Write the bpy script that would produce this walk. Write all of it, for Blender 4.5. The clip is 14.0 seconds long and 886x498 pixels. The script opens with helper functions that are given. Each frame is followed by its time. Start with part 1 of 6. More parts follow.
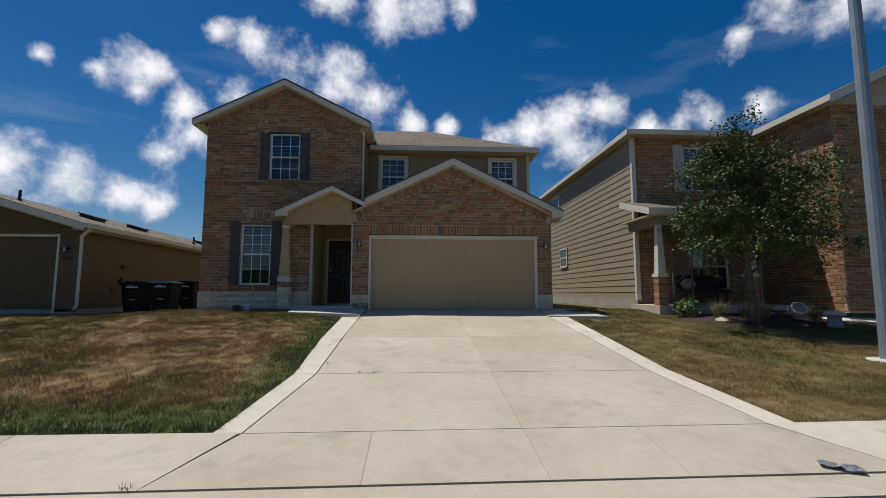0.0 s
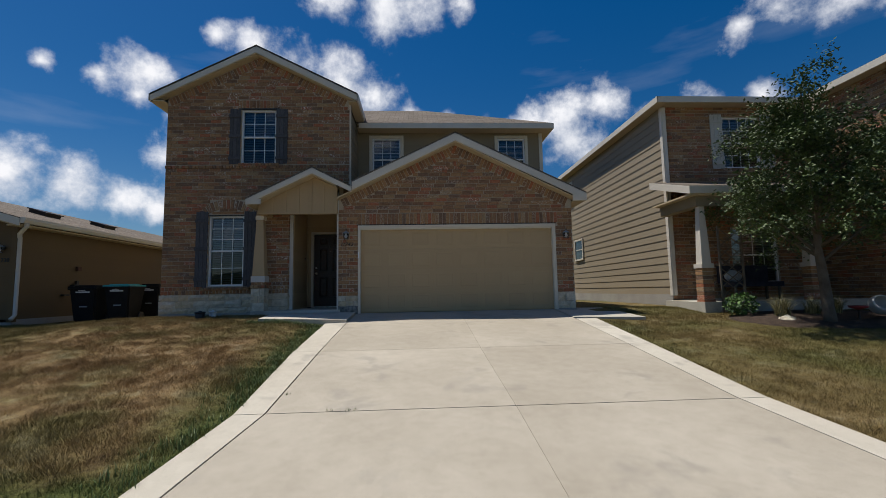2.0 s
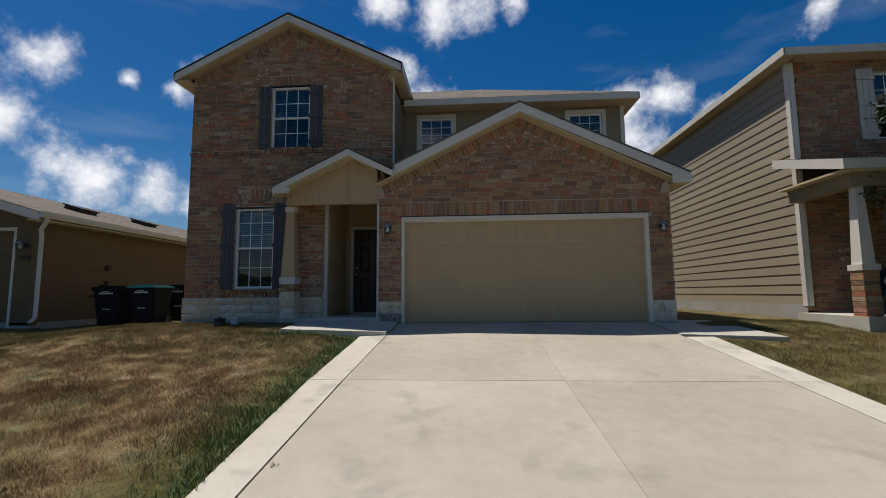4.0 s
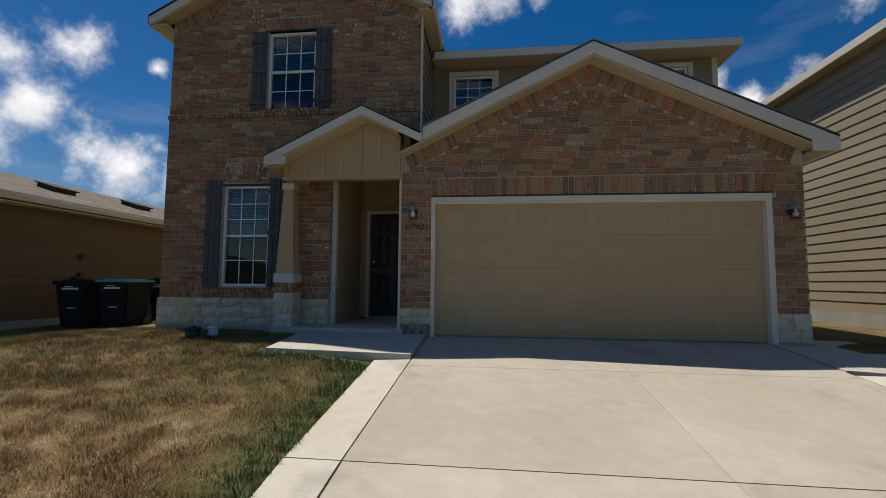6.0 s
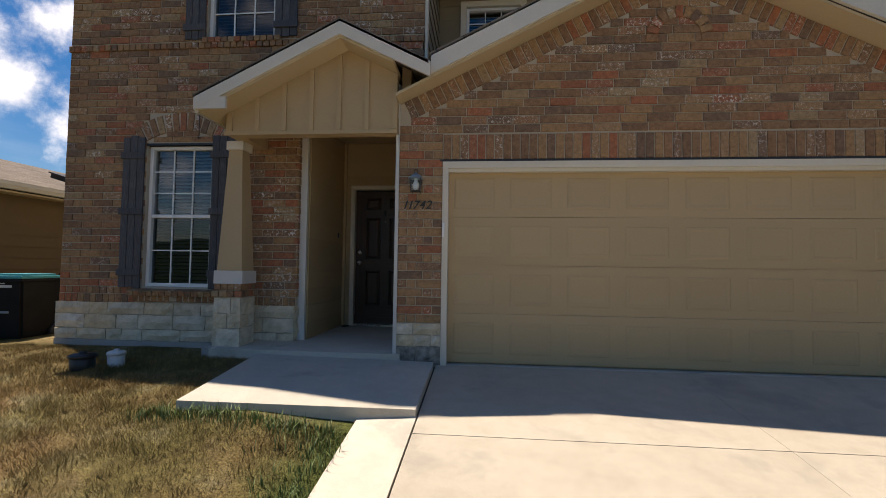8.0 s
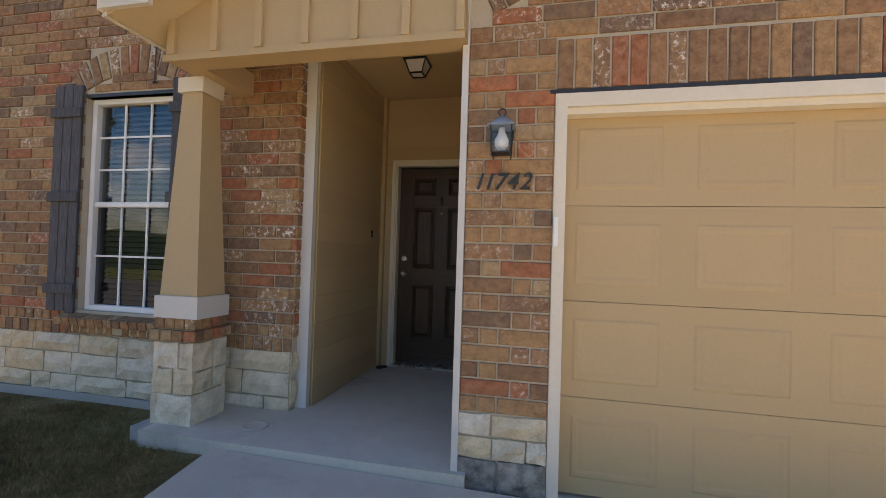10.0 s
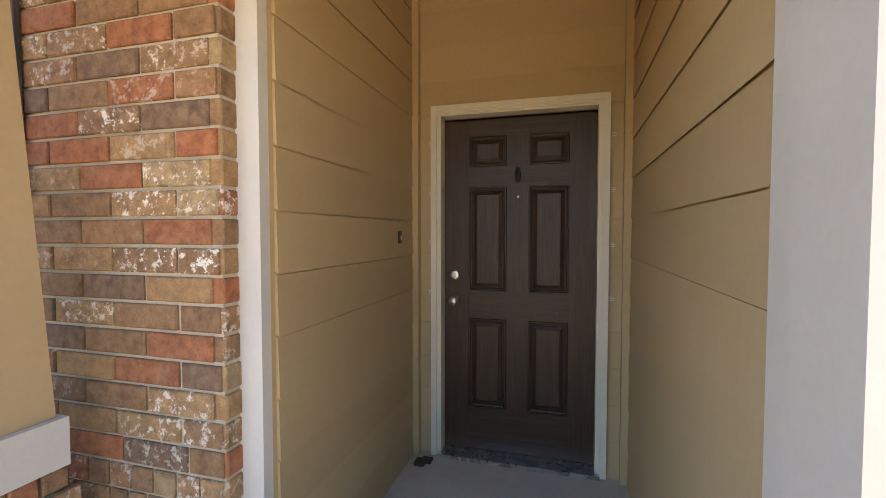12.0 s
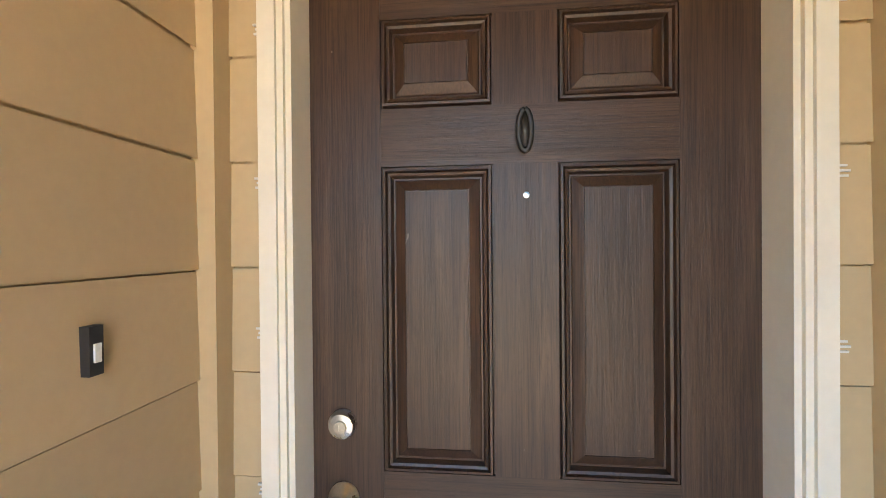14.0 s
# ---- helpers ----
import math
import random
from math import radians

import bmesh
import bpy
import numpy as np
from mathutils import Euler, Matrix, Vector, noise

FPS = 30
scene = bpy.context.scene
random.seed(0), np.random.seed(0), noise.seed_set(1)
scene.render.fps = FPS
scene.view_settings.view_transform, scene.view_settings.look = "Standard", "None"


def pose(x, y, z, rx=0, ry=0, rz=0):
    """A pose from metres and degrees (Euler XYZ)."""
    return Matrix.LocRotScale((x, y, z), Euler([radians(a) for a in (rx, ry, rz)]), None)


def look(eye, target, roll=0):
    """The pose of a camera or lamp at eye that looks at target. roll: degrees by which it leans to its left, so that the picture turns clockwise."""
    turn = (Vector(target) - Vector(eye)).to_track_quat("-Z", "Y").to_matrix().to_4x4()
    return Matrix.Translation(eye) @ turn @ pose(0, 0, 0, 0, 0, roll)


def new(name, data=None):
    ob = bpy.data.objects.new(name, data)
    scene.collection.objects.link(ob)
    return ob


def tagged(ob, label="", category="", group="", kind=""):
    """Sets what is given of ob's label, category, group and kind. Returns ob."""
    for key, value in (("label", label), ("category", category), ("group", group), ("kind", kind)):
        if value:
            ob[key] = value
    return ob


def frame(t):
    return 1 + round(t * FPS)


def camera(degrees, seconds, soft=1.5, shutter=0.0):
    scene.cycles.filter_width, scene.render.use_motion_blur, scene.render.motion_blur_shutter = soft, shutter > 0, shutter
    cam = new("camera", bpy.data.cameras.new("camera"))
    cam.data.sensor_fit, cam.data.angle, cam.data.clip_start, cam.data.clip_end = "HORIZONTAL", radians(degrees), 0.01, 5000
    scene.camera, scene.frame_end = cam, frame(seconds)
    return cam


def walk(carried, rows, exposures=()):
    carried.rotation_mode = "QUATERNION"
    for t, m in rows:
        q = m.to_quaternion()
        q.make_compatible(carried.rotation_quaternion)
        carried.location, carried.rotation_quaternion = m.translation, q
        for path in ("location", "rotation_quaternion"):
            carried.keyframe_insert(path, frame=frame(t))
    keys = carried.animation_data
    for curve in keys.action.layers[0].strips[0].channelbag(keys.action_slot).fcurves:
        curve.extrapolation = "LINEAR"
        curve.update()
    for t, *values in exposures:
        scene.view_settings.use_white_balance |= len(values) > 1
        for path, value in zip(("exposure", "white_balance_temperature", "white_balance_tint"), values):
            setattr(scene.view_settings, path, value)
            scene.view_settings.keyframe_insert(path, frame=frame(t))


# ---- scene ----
cam = camera(90.4, 14.0, soft=0.6)
PATH = [
    (0, (0.35, 0.403, 1.497), (0.471, 2.389, 1.698), 0.0),
    (0.5, (0.407, 0.78, 1.515), (0.547, 2.765, 1.711), 0.3),
    (1, (0.42, 1.255, 1.519), (0.555, 3.241, 1.713), 0.0),
    (1.5, (0.449, 1.772, 1.51), (0.572, 3.759, 1.704), -2.9),
    (2, (0.482, 2.307, 1.535), (0.59, 4.295, 1.725), -1.1),
    (2.5, (0.549, 2.767, 1.563), (0.618, 4.756, 1.756), -1.1),
    (3, (0.54, 3.211, 1.566), (0.528, 5.202, 1.761), -0.8),
    (3.5, (0.473, 3.688, 1.592), (0.418, 5.678, 1.792), -0.9),
    (3.7, (0.451, 3.911, 1.6), (0.362, 5.899, 1.802), -0.8),
    (6, (-0.067, 6.359, 1.852), (-0.29, 8.341, 2.004), 0.5),
    (6.5, (-0.193, 6.882, 1.89), (-0.421, 8.865, 2.023), 0.7),
    (7, (-0.327, 7.422, 1.94), (-0.545, 9.408, 2.025), 0.7),
    (7.5, (-0.466, 7.914, 1.981), (-0.659, 9.903, 2.062), 0.7),
    (8, (-0.575, 8.419, 2.046), (-0.754, 10.409, 2.129), 0.8),
    (8.2, (-0.612, 8.62, 2.07), (-0.786, 10.611, 2.156), 1.0),
    (10.3, (-1.172, 10.960, 2.340), (-1.642, 12.903, 2.370), 1.8),
    (10.5, (-1.258, 11.160, 2.378), (-1.746, 13.099, 2.404), 1.8),
    (11, (-1.440, 11.590, 2.415), (-2.008, 13.508, 2.419), 1.7),
    (11.5, (-1.622, 11.984, 2.438), (-2.184, 13.901, 2.401), 1.3),
    (12, (-1.795, 12.443, 2.522), (-2.338, 14.362, 2.448), 0.0),
    (12.5, (-1.882, 12.88, 2.58), (-2.424, 14.803, 2.467), -0.6),
    (13, (-1.996, 13.30, 2.585), (-2.412, 15.255, 2.503), 0.1),
    (13.5, (-2.083, 13.752, 2.622), (-2.399, 15.725, 2.543), -0.7),
    (14, (-2.156, 14.208, 2.635), (-2.372, 16.196, 2.622), -0.5),
]
EXPOSURES = [(0, 0.22, 6400, 11), (3.7, 0.22, 6400, 11), (6.5, 0.25, 6700, 12), (7.3, 0.44, 7000, 14), (8.2, 1.05, 7350, 17), (10.3, 2.4, 8650, 23), (11, 2.88, 8850, 23), (12, 3.54, 9050, 22),
             (12.5, 4.0, 8800, 22), (13, 4.45, 8350, 21), (13.5, 4.93, 7900, 21), (14, 5.18, 7800, 22)]
walk(cam, [(t, look(eye, target, roll)) for t, eye, target, roll in PATH], EXPOSURES)

# ---- world and sun ----
SUN = Vector((-0.34, 0.225, 1.0)).normalized()
lamp = bpy.data.lights.new("sun", "SUN")
lamp.energy, lamp.angle, lamp.color = 3.7, radians(0.55), (1.0, 0.95, 0.86)
sun = new("sun", lamp)
sun.matrix_world = look(SUN * 60, (0, 0, 0))

world = bpy.data.worlds.new("sky")
scene.world = world
world.use_nodes = True
wt = world.node_tree
wt.nodes.clear()


def wn(kind, **kw):
    n = wt.nodes.new(kind)
    for k, v in kw.items():
        if k == "operation":
            n.operation = v
        elif k == "label":
            n.label = v
    return n


def wlink(a, b):
    wt.links.new(a, b)


def wmath(op, a, b=None, c=None, clamp=False):
    n = wt.nodes.new("ShaderNodeMath")
    n.operation, n.use_clamp = op, clamp
    for i, v in enumerate((a, b, c)):
        if v is None:
            continue
        if isinstance(v, (int, float)):
            n.inputs[i].default_value = v
        else:
            wlink(v, n.inputs[i])
    return n.outputs[0]


sky = wt.nodes.new("ShaderNodeTexSky")
sky.sky_type = "NISHITA"
sky.sun_disc = False
sky.sun_elevation = math.asin(SUN.z)
sky.sun_rotation = math.atan2(SUN.x, SUN.y)
sky.air_density, sky.dust_density, sky.ozone_density = 1.0, 0.3, 3.0
hsv = wt.nodes.new("ShaderNodeHueSaturation")
hsv.inputs["Saturation"].default_value = 1.45
hsv.inputs["Value"].default_value = 0.052
hsv.inputs["Hue"].default_value = 0.5035
wlink(sky.outputs[0], hsv.inputs["Color"])
geo = wt.nodes.new("ShaderNodeTexCoord")
way = geo.outputs["Generated"]

# cumulus clouds: x and z of the way towards each puff, and its angular size
PUFFS = [(-.60, .38, .018), (-.50, .39, .045), (-.54, .38, .025), (-.48, .40, .03), (-.50, .36, .03), (-.37, .48, .025), (-.31, .48, .03), (-.25, .45, .055),
         (-.16, .44, .07), (-.09, .41, .054), (-.44, .35, .035), (-.43, .30, .05), (-.48, .26, .037), (-.35, .39, .041), (-.01, .37, .037), (.06, .36, .031),
         (-.66, .20, .06), (-.60, .19, .055), (-.54, .18, .045), (-.50, .165, .03), (-.69, .235, .06), (-.74, .28, .06), (-.69, .38, .05), (-.74, .35, .06), (-.79, .22, .07), (-.83, .32, .09),
         (-.15, .57, .055), (-.06, .57, .068), (.01, .57, .057), (.09, .57, .034),
         (.16, .34, .043), (.25, .35, .048), (.31, .36, .057), (.38, .38, .048), (.33, .31, .057), (.51, .33, .043), (.46, .33, .03), (.55, .33, .031),
         (.61, .33, .029), (.56, .45, .034), (.60, .46, .046), (.66, .45, .05), (.72, .42, .05)]
CLOUDS = [(a, math.sqrt(1 - a * a - c * c), c, r) for a, c, r in PUFFS]


def density(lift):
    """Cloud thickness towards way, or a little above it."""
    v = wt.nodes.new("ShaderNodeVectorMath")
    v.operation = "ADD"
    wlink(way, v.inputs[0])
    v.inputs[1].default_value = (-lift * 0.6, 0, lift)
    p = v.outputs[0]
    n1 = wt.nodes.new("ShaderNodeTexNoise")
    n1.inputs["Scale"].default_value, n1.inputs["Detail"].default_value, n1.inputs["Roughness"].default_value = 11.0, 10.0, 0.62
    wlink(p, n1.inputs["Vector"])
    total = None
    for x, y, z, r in CLOUDS:
        d = wt.nodes.new("ShaderNodeVectorMath")
        d.operation = "DISTANCE"
        wlink(p, d.inputs[0])
        c = Vector((x, y, z)).normalized()
        d.inputs[1].default_value = c
        q = wmath("MULTIPLY_ADD", d.outputs["Value"], -1.0 / (r * 1.25), 1.0)
        total = q if total is None else wmath("SMOOTH_MAX", total, q, 0.45)
    # the sky behind the walker keeps a loose cover of the same clouds
    sep = wt.nodes.new("ShaderNodeSeparateXYZ")
    wlink(p, sep.inputs[0])
    back = wmath("MULTIPLY_ADD", sep.outputs["Y"], -2.5, -0.25)
    back = wmath("MINIMUM", back, 0.05)
    total = wmath("MAXIMUM", wmath("MAXIMUM", total, -1.2), back)
    nz = wmath("MULTIPLY_ADD", n1.outputs["Fac"], 3.0, -1.5)
    return wmath("ADD", total, nz)


d0, d1 = density(0.0), density(0.035)
cover = wt.nodes.new("ShaderNodeMapRange")
cover.interpolation_type = "SMOOTHSTEP"
wlink(d0, cover.inputs["Value"])
cover.inputs["From Min"].default_value, cover.inputs["From Max"].default_value = 0.0, 1.15
lit = wmath("MULTIPLY_ADD", wmath("SUBTRACT", d0, d1), 0.6, 0.5, clamp=True)
mixc = wt.nodes.new("ShaderNodeMix")
mixc.data_type = "RGBA"
wlink(lit, mixc.inputs["Factor"])
mixc.inputs["A"].default_value, mixc.inputs["B"].default_value = (0.46, 0.50, 0.57, 1), (0.82, 0.82, 0.83, 1)
veil = wt.nodes.new("ShaderNodeTexNoise")
veil.inputs["Scale"].default_value, veil.inputs["Detail"].default_value = 3.0, 5.0
stretch = wt.nodes.new("ShaderNodeMapping")
stretch.inputs["Scale"].default_value = (1, 1, 5)
wlink(way, stretch.inputs[0])
wlink(stretch.outputs[0], veil.inputs["Vector"])
haze = wmath("MULTIPLY", wmath("SUBTRACT", veil.outputs["Fac"], 0.55, clamp=True), 0.5)
fac = wmath("MAXIMUM", cover.outputs["Result"], haze)
mixs = wt.nodes.new("ShaderNodeMix")
mixs.data_type = "RGBA"
wlink(fac, mixs.inputs["Factor"])
wlink(hsv.outputs[0], mixs.inputs["A"])
wlink(mixc.outputs["Result"], mixs.inputs["B"])
bg = wt.nodes.new("ShaderNodeBackground")
bg.inputs["Strength"].default_value = 1.0
wlink(mixs.outputs["Result"], bg.inputs["Color"])
wout = wt.nodes.new("ShaderNodeOutputWorld")
wlink(bg.outputs[0], wout.inputs["Surface"])


# ---- materials ----
class Mat:
    """A node material with short helpers; positions are world metres."""

    def __init__(self, name):
        self.m = bpy.data.materials.new(name)
        self.m.use_nodes = True
        self.t = self.m.node_tree
        self.b = self.t.nodes["Principled BSDF"]
        self.g = self.t.nodes.new("ShaderNodeNewGeometry")
        self.pos = self.g.outputs["Position"]

    def link(self, a, b):
        self.t.links.new(a, b)

    def math(self, op, a, b=None, c=None, clamp=False):
        n = self.t.nodes.new("ShaderNodeMath")
        n.operation, n.use_clamp = op, clamp
        for i, v in enumerate((a, b, c)):
            if v is None:
                continue
            if isinstance(v, (int, float)):
                n.inputs[i].default_value = v
            else:
                self.link(v, n.inputs[i])
        return n.outputs[0]

    def noise(self, scale, detail=4.0, rough=0.55, squash=None, warp=0.0, at=None):
        n = self.t.nodes.new("ShaderNodeTexNoise")
        n.inputs["Scale"].default_value, n.inputs["Detail"].default_value = scale, detail
        n.inputs["Roughness"].default_value, n.inputs["Distortion"].default_value = rough, warp
        src = at or self.pos
        if squash:
            q = self.t.nodes.new("ShaderNodeMapping")
            q.inputs["Scale"].default_value = squash
            self.link(src, q.inputs[0])
            src = q.outputs[0]
        self.link(src, n.inputs["Vector"])
        return n.outputs["Fac"]

    def ramp(self, fac, stops, mode="LINEAR"):
        n = self.t.nodes.new("ShaderNodeValToRGB")
        n.color_ramp.interpolation = mode
        e = n.color_ramp.elements
        while len(e) < len(stops):
            e.new(0.5)
        for k, (p, c) in zip(e, stops):
            k.position = p
            k.color = (*c, 1) if len(c) == 3 else c
        self.link(fac, n.inputs[0])
        return n.outputs[0]

    def mix(self, fac, a, b, blend="MIX"):
        n = self.t.nodes.new("ShaderNodeMix")
        n.data_type, n.blend_type = "RGBA", blend
        for key, v in (("Factor", fac), ("A", a), ("B", b)):
            if isinstance(v, (int, float)):
                n.inputs[key].default_value = v
            elif isinstance(v, tuple):
                n.inputs[key].default_value = (*v, 1)
            else:
                self.link(v, n.inputs[key])
        return n.outputs["Result"]

    def band(self, v, lo, hi):
        n = self.t.nodes.new("ShaderNodeMapRange")
        n.interpolation_type = "SMOOTHSTEP"
        self.link(v, n.inputs["Value"])
        n.inputs["From Min"].default_value, n.inputs["From Max"].default_value = lo, hi
        return n.outputs["Result"]

    def axis(self, k):
        n = self.t.nodes.new("ShaderNodeSeparateXYZ")
        self.link(self.pos, n.inputs[0])
        return n.outputs[k]

    def rnd(self, how):
        if how == "island":
            return self.g.outputs["Random Per Island"]
        return self.t.nodes.new("ShaderNodeObjectInfo").outputs["Random"]

    def bump(self, h, strength=0.3, dist=0.004):
        n = self.t.nodes.new("ShaderNodeBump")
        n.inputs["Strength"].default_value, n.inputs["Distance"].default_value = strength, dist
        self.link(h, n.inputs["Height"])
        self.link(n.outputs[0], self.b.inputs["Normal"])

    def done(self, color, rough=0.8, metal=0.0, spec=0.4):
        if isinstance(color, tuple):
            self.b.inputs["Base Color"].default_value = (*color, 1)
        else:
            self.link(color, self.b.inputs["Base Color"])
        if isinstance(rough, (int, float)):
            self.b.inputs["Roughness"].default_value = rough
        else:
            self.link(rough, self.b.inputs["Roughness"])
        self.b.inputs["Metallic"].default_value = metal
        self.b.inputs["Specular IOR Level"].default_value = spec
        return self.m


def surface(name, c1, c2, coarse=1.5, fine=60.0, rough=0.75, bump=0.15, dist=0.003, metal=0.0, spec=0.4, vary=0.0, squash=None, how="object", grain=0.35):
    """Plain stuff with stains at one scale and grain at another."""
    k = Mat(name)
    big, small = k.noise(coarse, 5, 0.6), k.noise(fine, 3, 0.6, squash)
    col = k.ramp(big, [(0.3, c1), (0.7, c2)])
    col = k.mix(grain, col, k.ramp(small, [(0.25, (0.55, 0.55, 0.55)), (0.75, (1.15, 1.15, 1.15))]), "MULTIPLY")
    if vary:
        col = k.mix(vary, col, k.ramp(k.rnd(how), [(0, (0.4, 0.4, 0.4)), (1, (1.3, 1.3, 1.3))]), "MULTIPLY")
    k.bump(small, bump, dist)
    return k.done(col, k.math("MULTIPLY_ADD", big, 0.2, rough - 0.1), metal, spec)


def brick_mat(name, how):
    k = Mat(name)
    r = k.rnd(how)
    col = k.ramp(r, [(0.0, (0.295, 0.17, 0.097)), (0.15, (0.40, 0.24, 0.125)), (0.29, (0.325, 0.19, 0.108)), (0.42, (0.42, 0.25, 0.128)), (0.54, (0.355, 0.193, 0.106)),
                     (0.64, (0.26, 0.15, 0.09)), (0.72, (0.38, 0.15, 0.082)), (0.81, (0.225, 0.143, 0.098)), (0.90, (0.44, 0.165, 0.085)), (0.95, (0.42, 0.29, 0.165))], "CONSTANT")
    # sandy patches burnt into the faces
    col = k.mix(k.math("MULTIPLY", k.band(k.noise(13, 5, 0.65), 0.46, 0.66), 0.3), col, (0.41, 0.265, 0.155))
    mott = k.noise(22, 6, 0.7)
    col = k.mix(0.9, col, k.ramp(mott, [(0.3, (0.5, 0.47, 0.45)), (0.55, (1.0, 0.98, 0.95)), (0.75, (1.35, 1.25, 1.1))]), "MULTIPLY")
    pits = k.noise(260, 2, 0.6)
    col = k.mix(0.5, col, k.ramp(pits, [(0.3, (0.35, 0.33, 0.3)), (0.48, (1, 1, 1))]), "MULTIPLY")
    # lime bloom on some of the bricks
    r2 = k.math("FRACT", k.math("MULTIPLY", r, 17.31))
    some = k.band(r2, 0.68, 0.88)
    speck = k.band(k.noise(34, 6, 0.74), 0.52, 0.61)
    bloom = k.math("MULTIPLY", some, speck)
    big = k.band(k.noise(1.3, 3, 0.5), 0.45, 0.7)
    bloom = k.math("MULTIPLY", bloom, k.math("MULTIPLY_ADD", big, 0.6, 0.4))
    col = k.mix(bloom, col, (0.80, 0.75, 0.68))
    k.bump(k.math("ADD", pits, k.math("MULTIPLY", mott, 1.5)), 0.55, 0.004)
    return k.done(col, 0.88, 0, 0.25)


M_BRICK, M_BRICKS = brick_mat("brick_single", "object"), brick_mat("brick_joined", "island")
M_MORTAR = surface("mortar", (0.43, 0.37, 0.28), (0.56, 0.485, 0.38), 2, 90, 0.92, 0.4)


def stone_mat(name):
    k = Mat(name)
    r = k.rnd("object")
    col = k.ramp(r, [(0, (0.64, 0.56, 0.42)), (0.35, (0.72, 0.66, 0.53)), (0.65, (0.67, 0.56, 0.38)), (1, (0.74, 0.69, 0.58))])
    n1, n2 = k.noise(9, 6, 0.65), k.noise(70, 4, 0.65)
    col = k.mix(0.7, col, k.ramp(n1, [(0.3, (0.6, 0.56, 0.48)), (0.6, (1.05, 1.03, 1.0))]), "MULTIPLY")
    col = k.mix(0.5, col, k.ramp(n2, [(0.28, (0.5, 0.48, 0.44)), (0.5, (1, 1, 1))]), "MULTIPLY")
    # grey weathering low down on the pier, in blotches
    k.bump(k.math("ADD", n1, k.math("MULTIPLY", n2, 0.5)), 0.6, 0.012)
    return k.done(col, 0.9, 0, 0.2)


M_STONE = stone_mat("limestone")
M_STONEDARK = surface("weathered_limestone", (0.10, 0.095, 0.085), (0.42, 0.39, 0.33), 14, 80, 0.92, 0.7, 0.01)


def concrete_mat(name, c1, c2, cracks=True):
    k = Mat(name)
    n1, n2, n3 = k.noise(0.55, 5, 0.6), k.noise(6, 6, 0.7), k.noise(190, 3, 0.6)
    col = k.ramp(n1, [(0.3, c1), (0.7, c2)])
    col = k.mix(0.35, col, k.ramp(n2, [(0.3, (0.72, 0.7, 0.66)), (0.6, (1.04, 1.03, 1.02))]), "MULTIPLY")
    col = k.mix(0.6, col, k.ramp(n3, [(0.3, (0.55, 0.53, 0.5)), (0.5, (1, 1, 1)), (0.8, (1.1, 1.1, 1.1))]), "MULTIPLY")
    blot = k.band(k.noise(1.4, 5, 0.6, None, 0.4), 0.565, 0.70)
    col = k.mix(k.math("MULTIPLY", blot, 0.5), col, (0.30, 0.275, 0.235))
    col = k.mix(0.6, col, k.ramp(k.rnd("object"), [(0, (0.9, 0.89, 0.87)), (1, (1.06, 1.06, 1.06))]), "MULTIPLY")
    k.bump(k.math("ADD", n3, n2), 0.25, 0.003)
    return k.done(col, 0.88, 0, 0.25)


M_CONC = concrete_mat("driveway_concrete", (0.41, 0.365, 0.29), (0.52, 0.47, 0.385))
M_CONC2 = concrete_mat("ribbon_concrete", (0.55, 0.50, 0.41), (0.62, 0.58, 0.49))
M_SLAB = concrete_mat("porch_concrete", (0.47, 0.44, 0.37), (0.57, 0.54, 0.465))
M_FOUND = surface("foundation_concrete", (0.30, 0.285, 0.26), (0.42, 0.40, 0.36), 1.2, 50, 0.9, 0.4, 0.006)
M_CRACK = surface("joint_dirt", (0.05, 0.045, 0.035), (0.12, 0.10, 0.075), 6, 80, 0.95)
M_ASPH = surface("asphalt", (0.045, 0.045, 0.045), (0.08, 0.078, 0.075), 1.0, 150, 0.9, 0.6, 0.006)
M_TAN = surface("tan_siding_paint", (0.475, 0.345, 0.19), (0.515, 0.375, 0.21), 0.8, 45, 0.62, 0.06, 0.002, spec=0.35, vary=0.12, grain=0.1)
# neighbour's tan made darker: the shade on these walls is in the colour
M_TANSHADE = surface("neighbour_shaded_tan", (0.145, 0.094, 0.042), (0.165, 0.108, 0.05), 0.8, 45, 0.7, 0.06, 0.002, spec=0.3, vary=0.12, grain=0.1)
M_TANUP = surface("taupe_siding_paint", (0.27, 0.215, 0.135), (0.30, 0.245, 0.155), 0.8, 45, 0.65, 0.06, 0.002, spec=0.3, vary=0.1, grain=0.1)
M_TANR = surface("taupe_wall_paint", (0.31, 0.255, 0.175), (0.34, 0.28, 0.195), 0.8, 45, 0.65, 0.06, 0.002, spec=0.3, vary=0.12, grain=0.1)
M_GDOOR = surface("garage_door_paint", (0.475, 0.342, 0.182), (0.505, 0.365, 0.197), 0.5, 60, 0.5, 0.05, 0.001, spec=0.4, vary=0.05, grain=0.1)
M_CREAM = surface("cream_trim_paint", (0.66, 0.60, 0.48), (0.72, 0.66, 0.54), 1.4, 40, 0.55, 0.05, 0.002, grain=0.1)
M_WHITE = surface("white_trim_paint", (0.57, 0.55, 0.505), (0.63, 0.61, 0.56), 1.6, 50, 0.5, 0.05, 0.002, grain=0.1)
M_SOFFIT = surface("soffit_paint", (0.50, 0.40, 0.25), (0.55, 0.44, 0.28), 1.0, 40, 0.7, 0.05, 0.002, grain=0.1)
M_FASCIA = surface("fascia_paint", (0.62, 0.57, 0.48), (0.70, 0.65, 0.56), 1.2, 40, 0.55, 0.05, 0.002, grain=0.1)
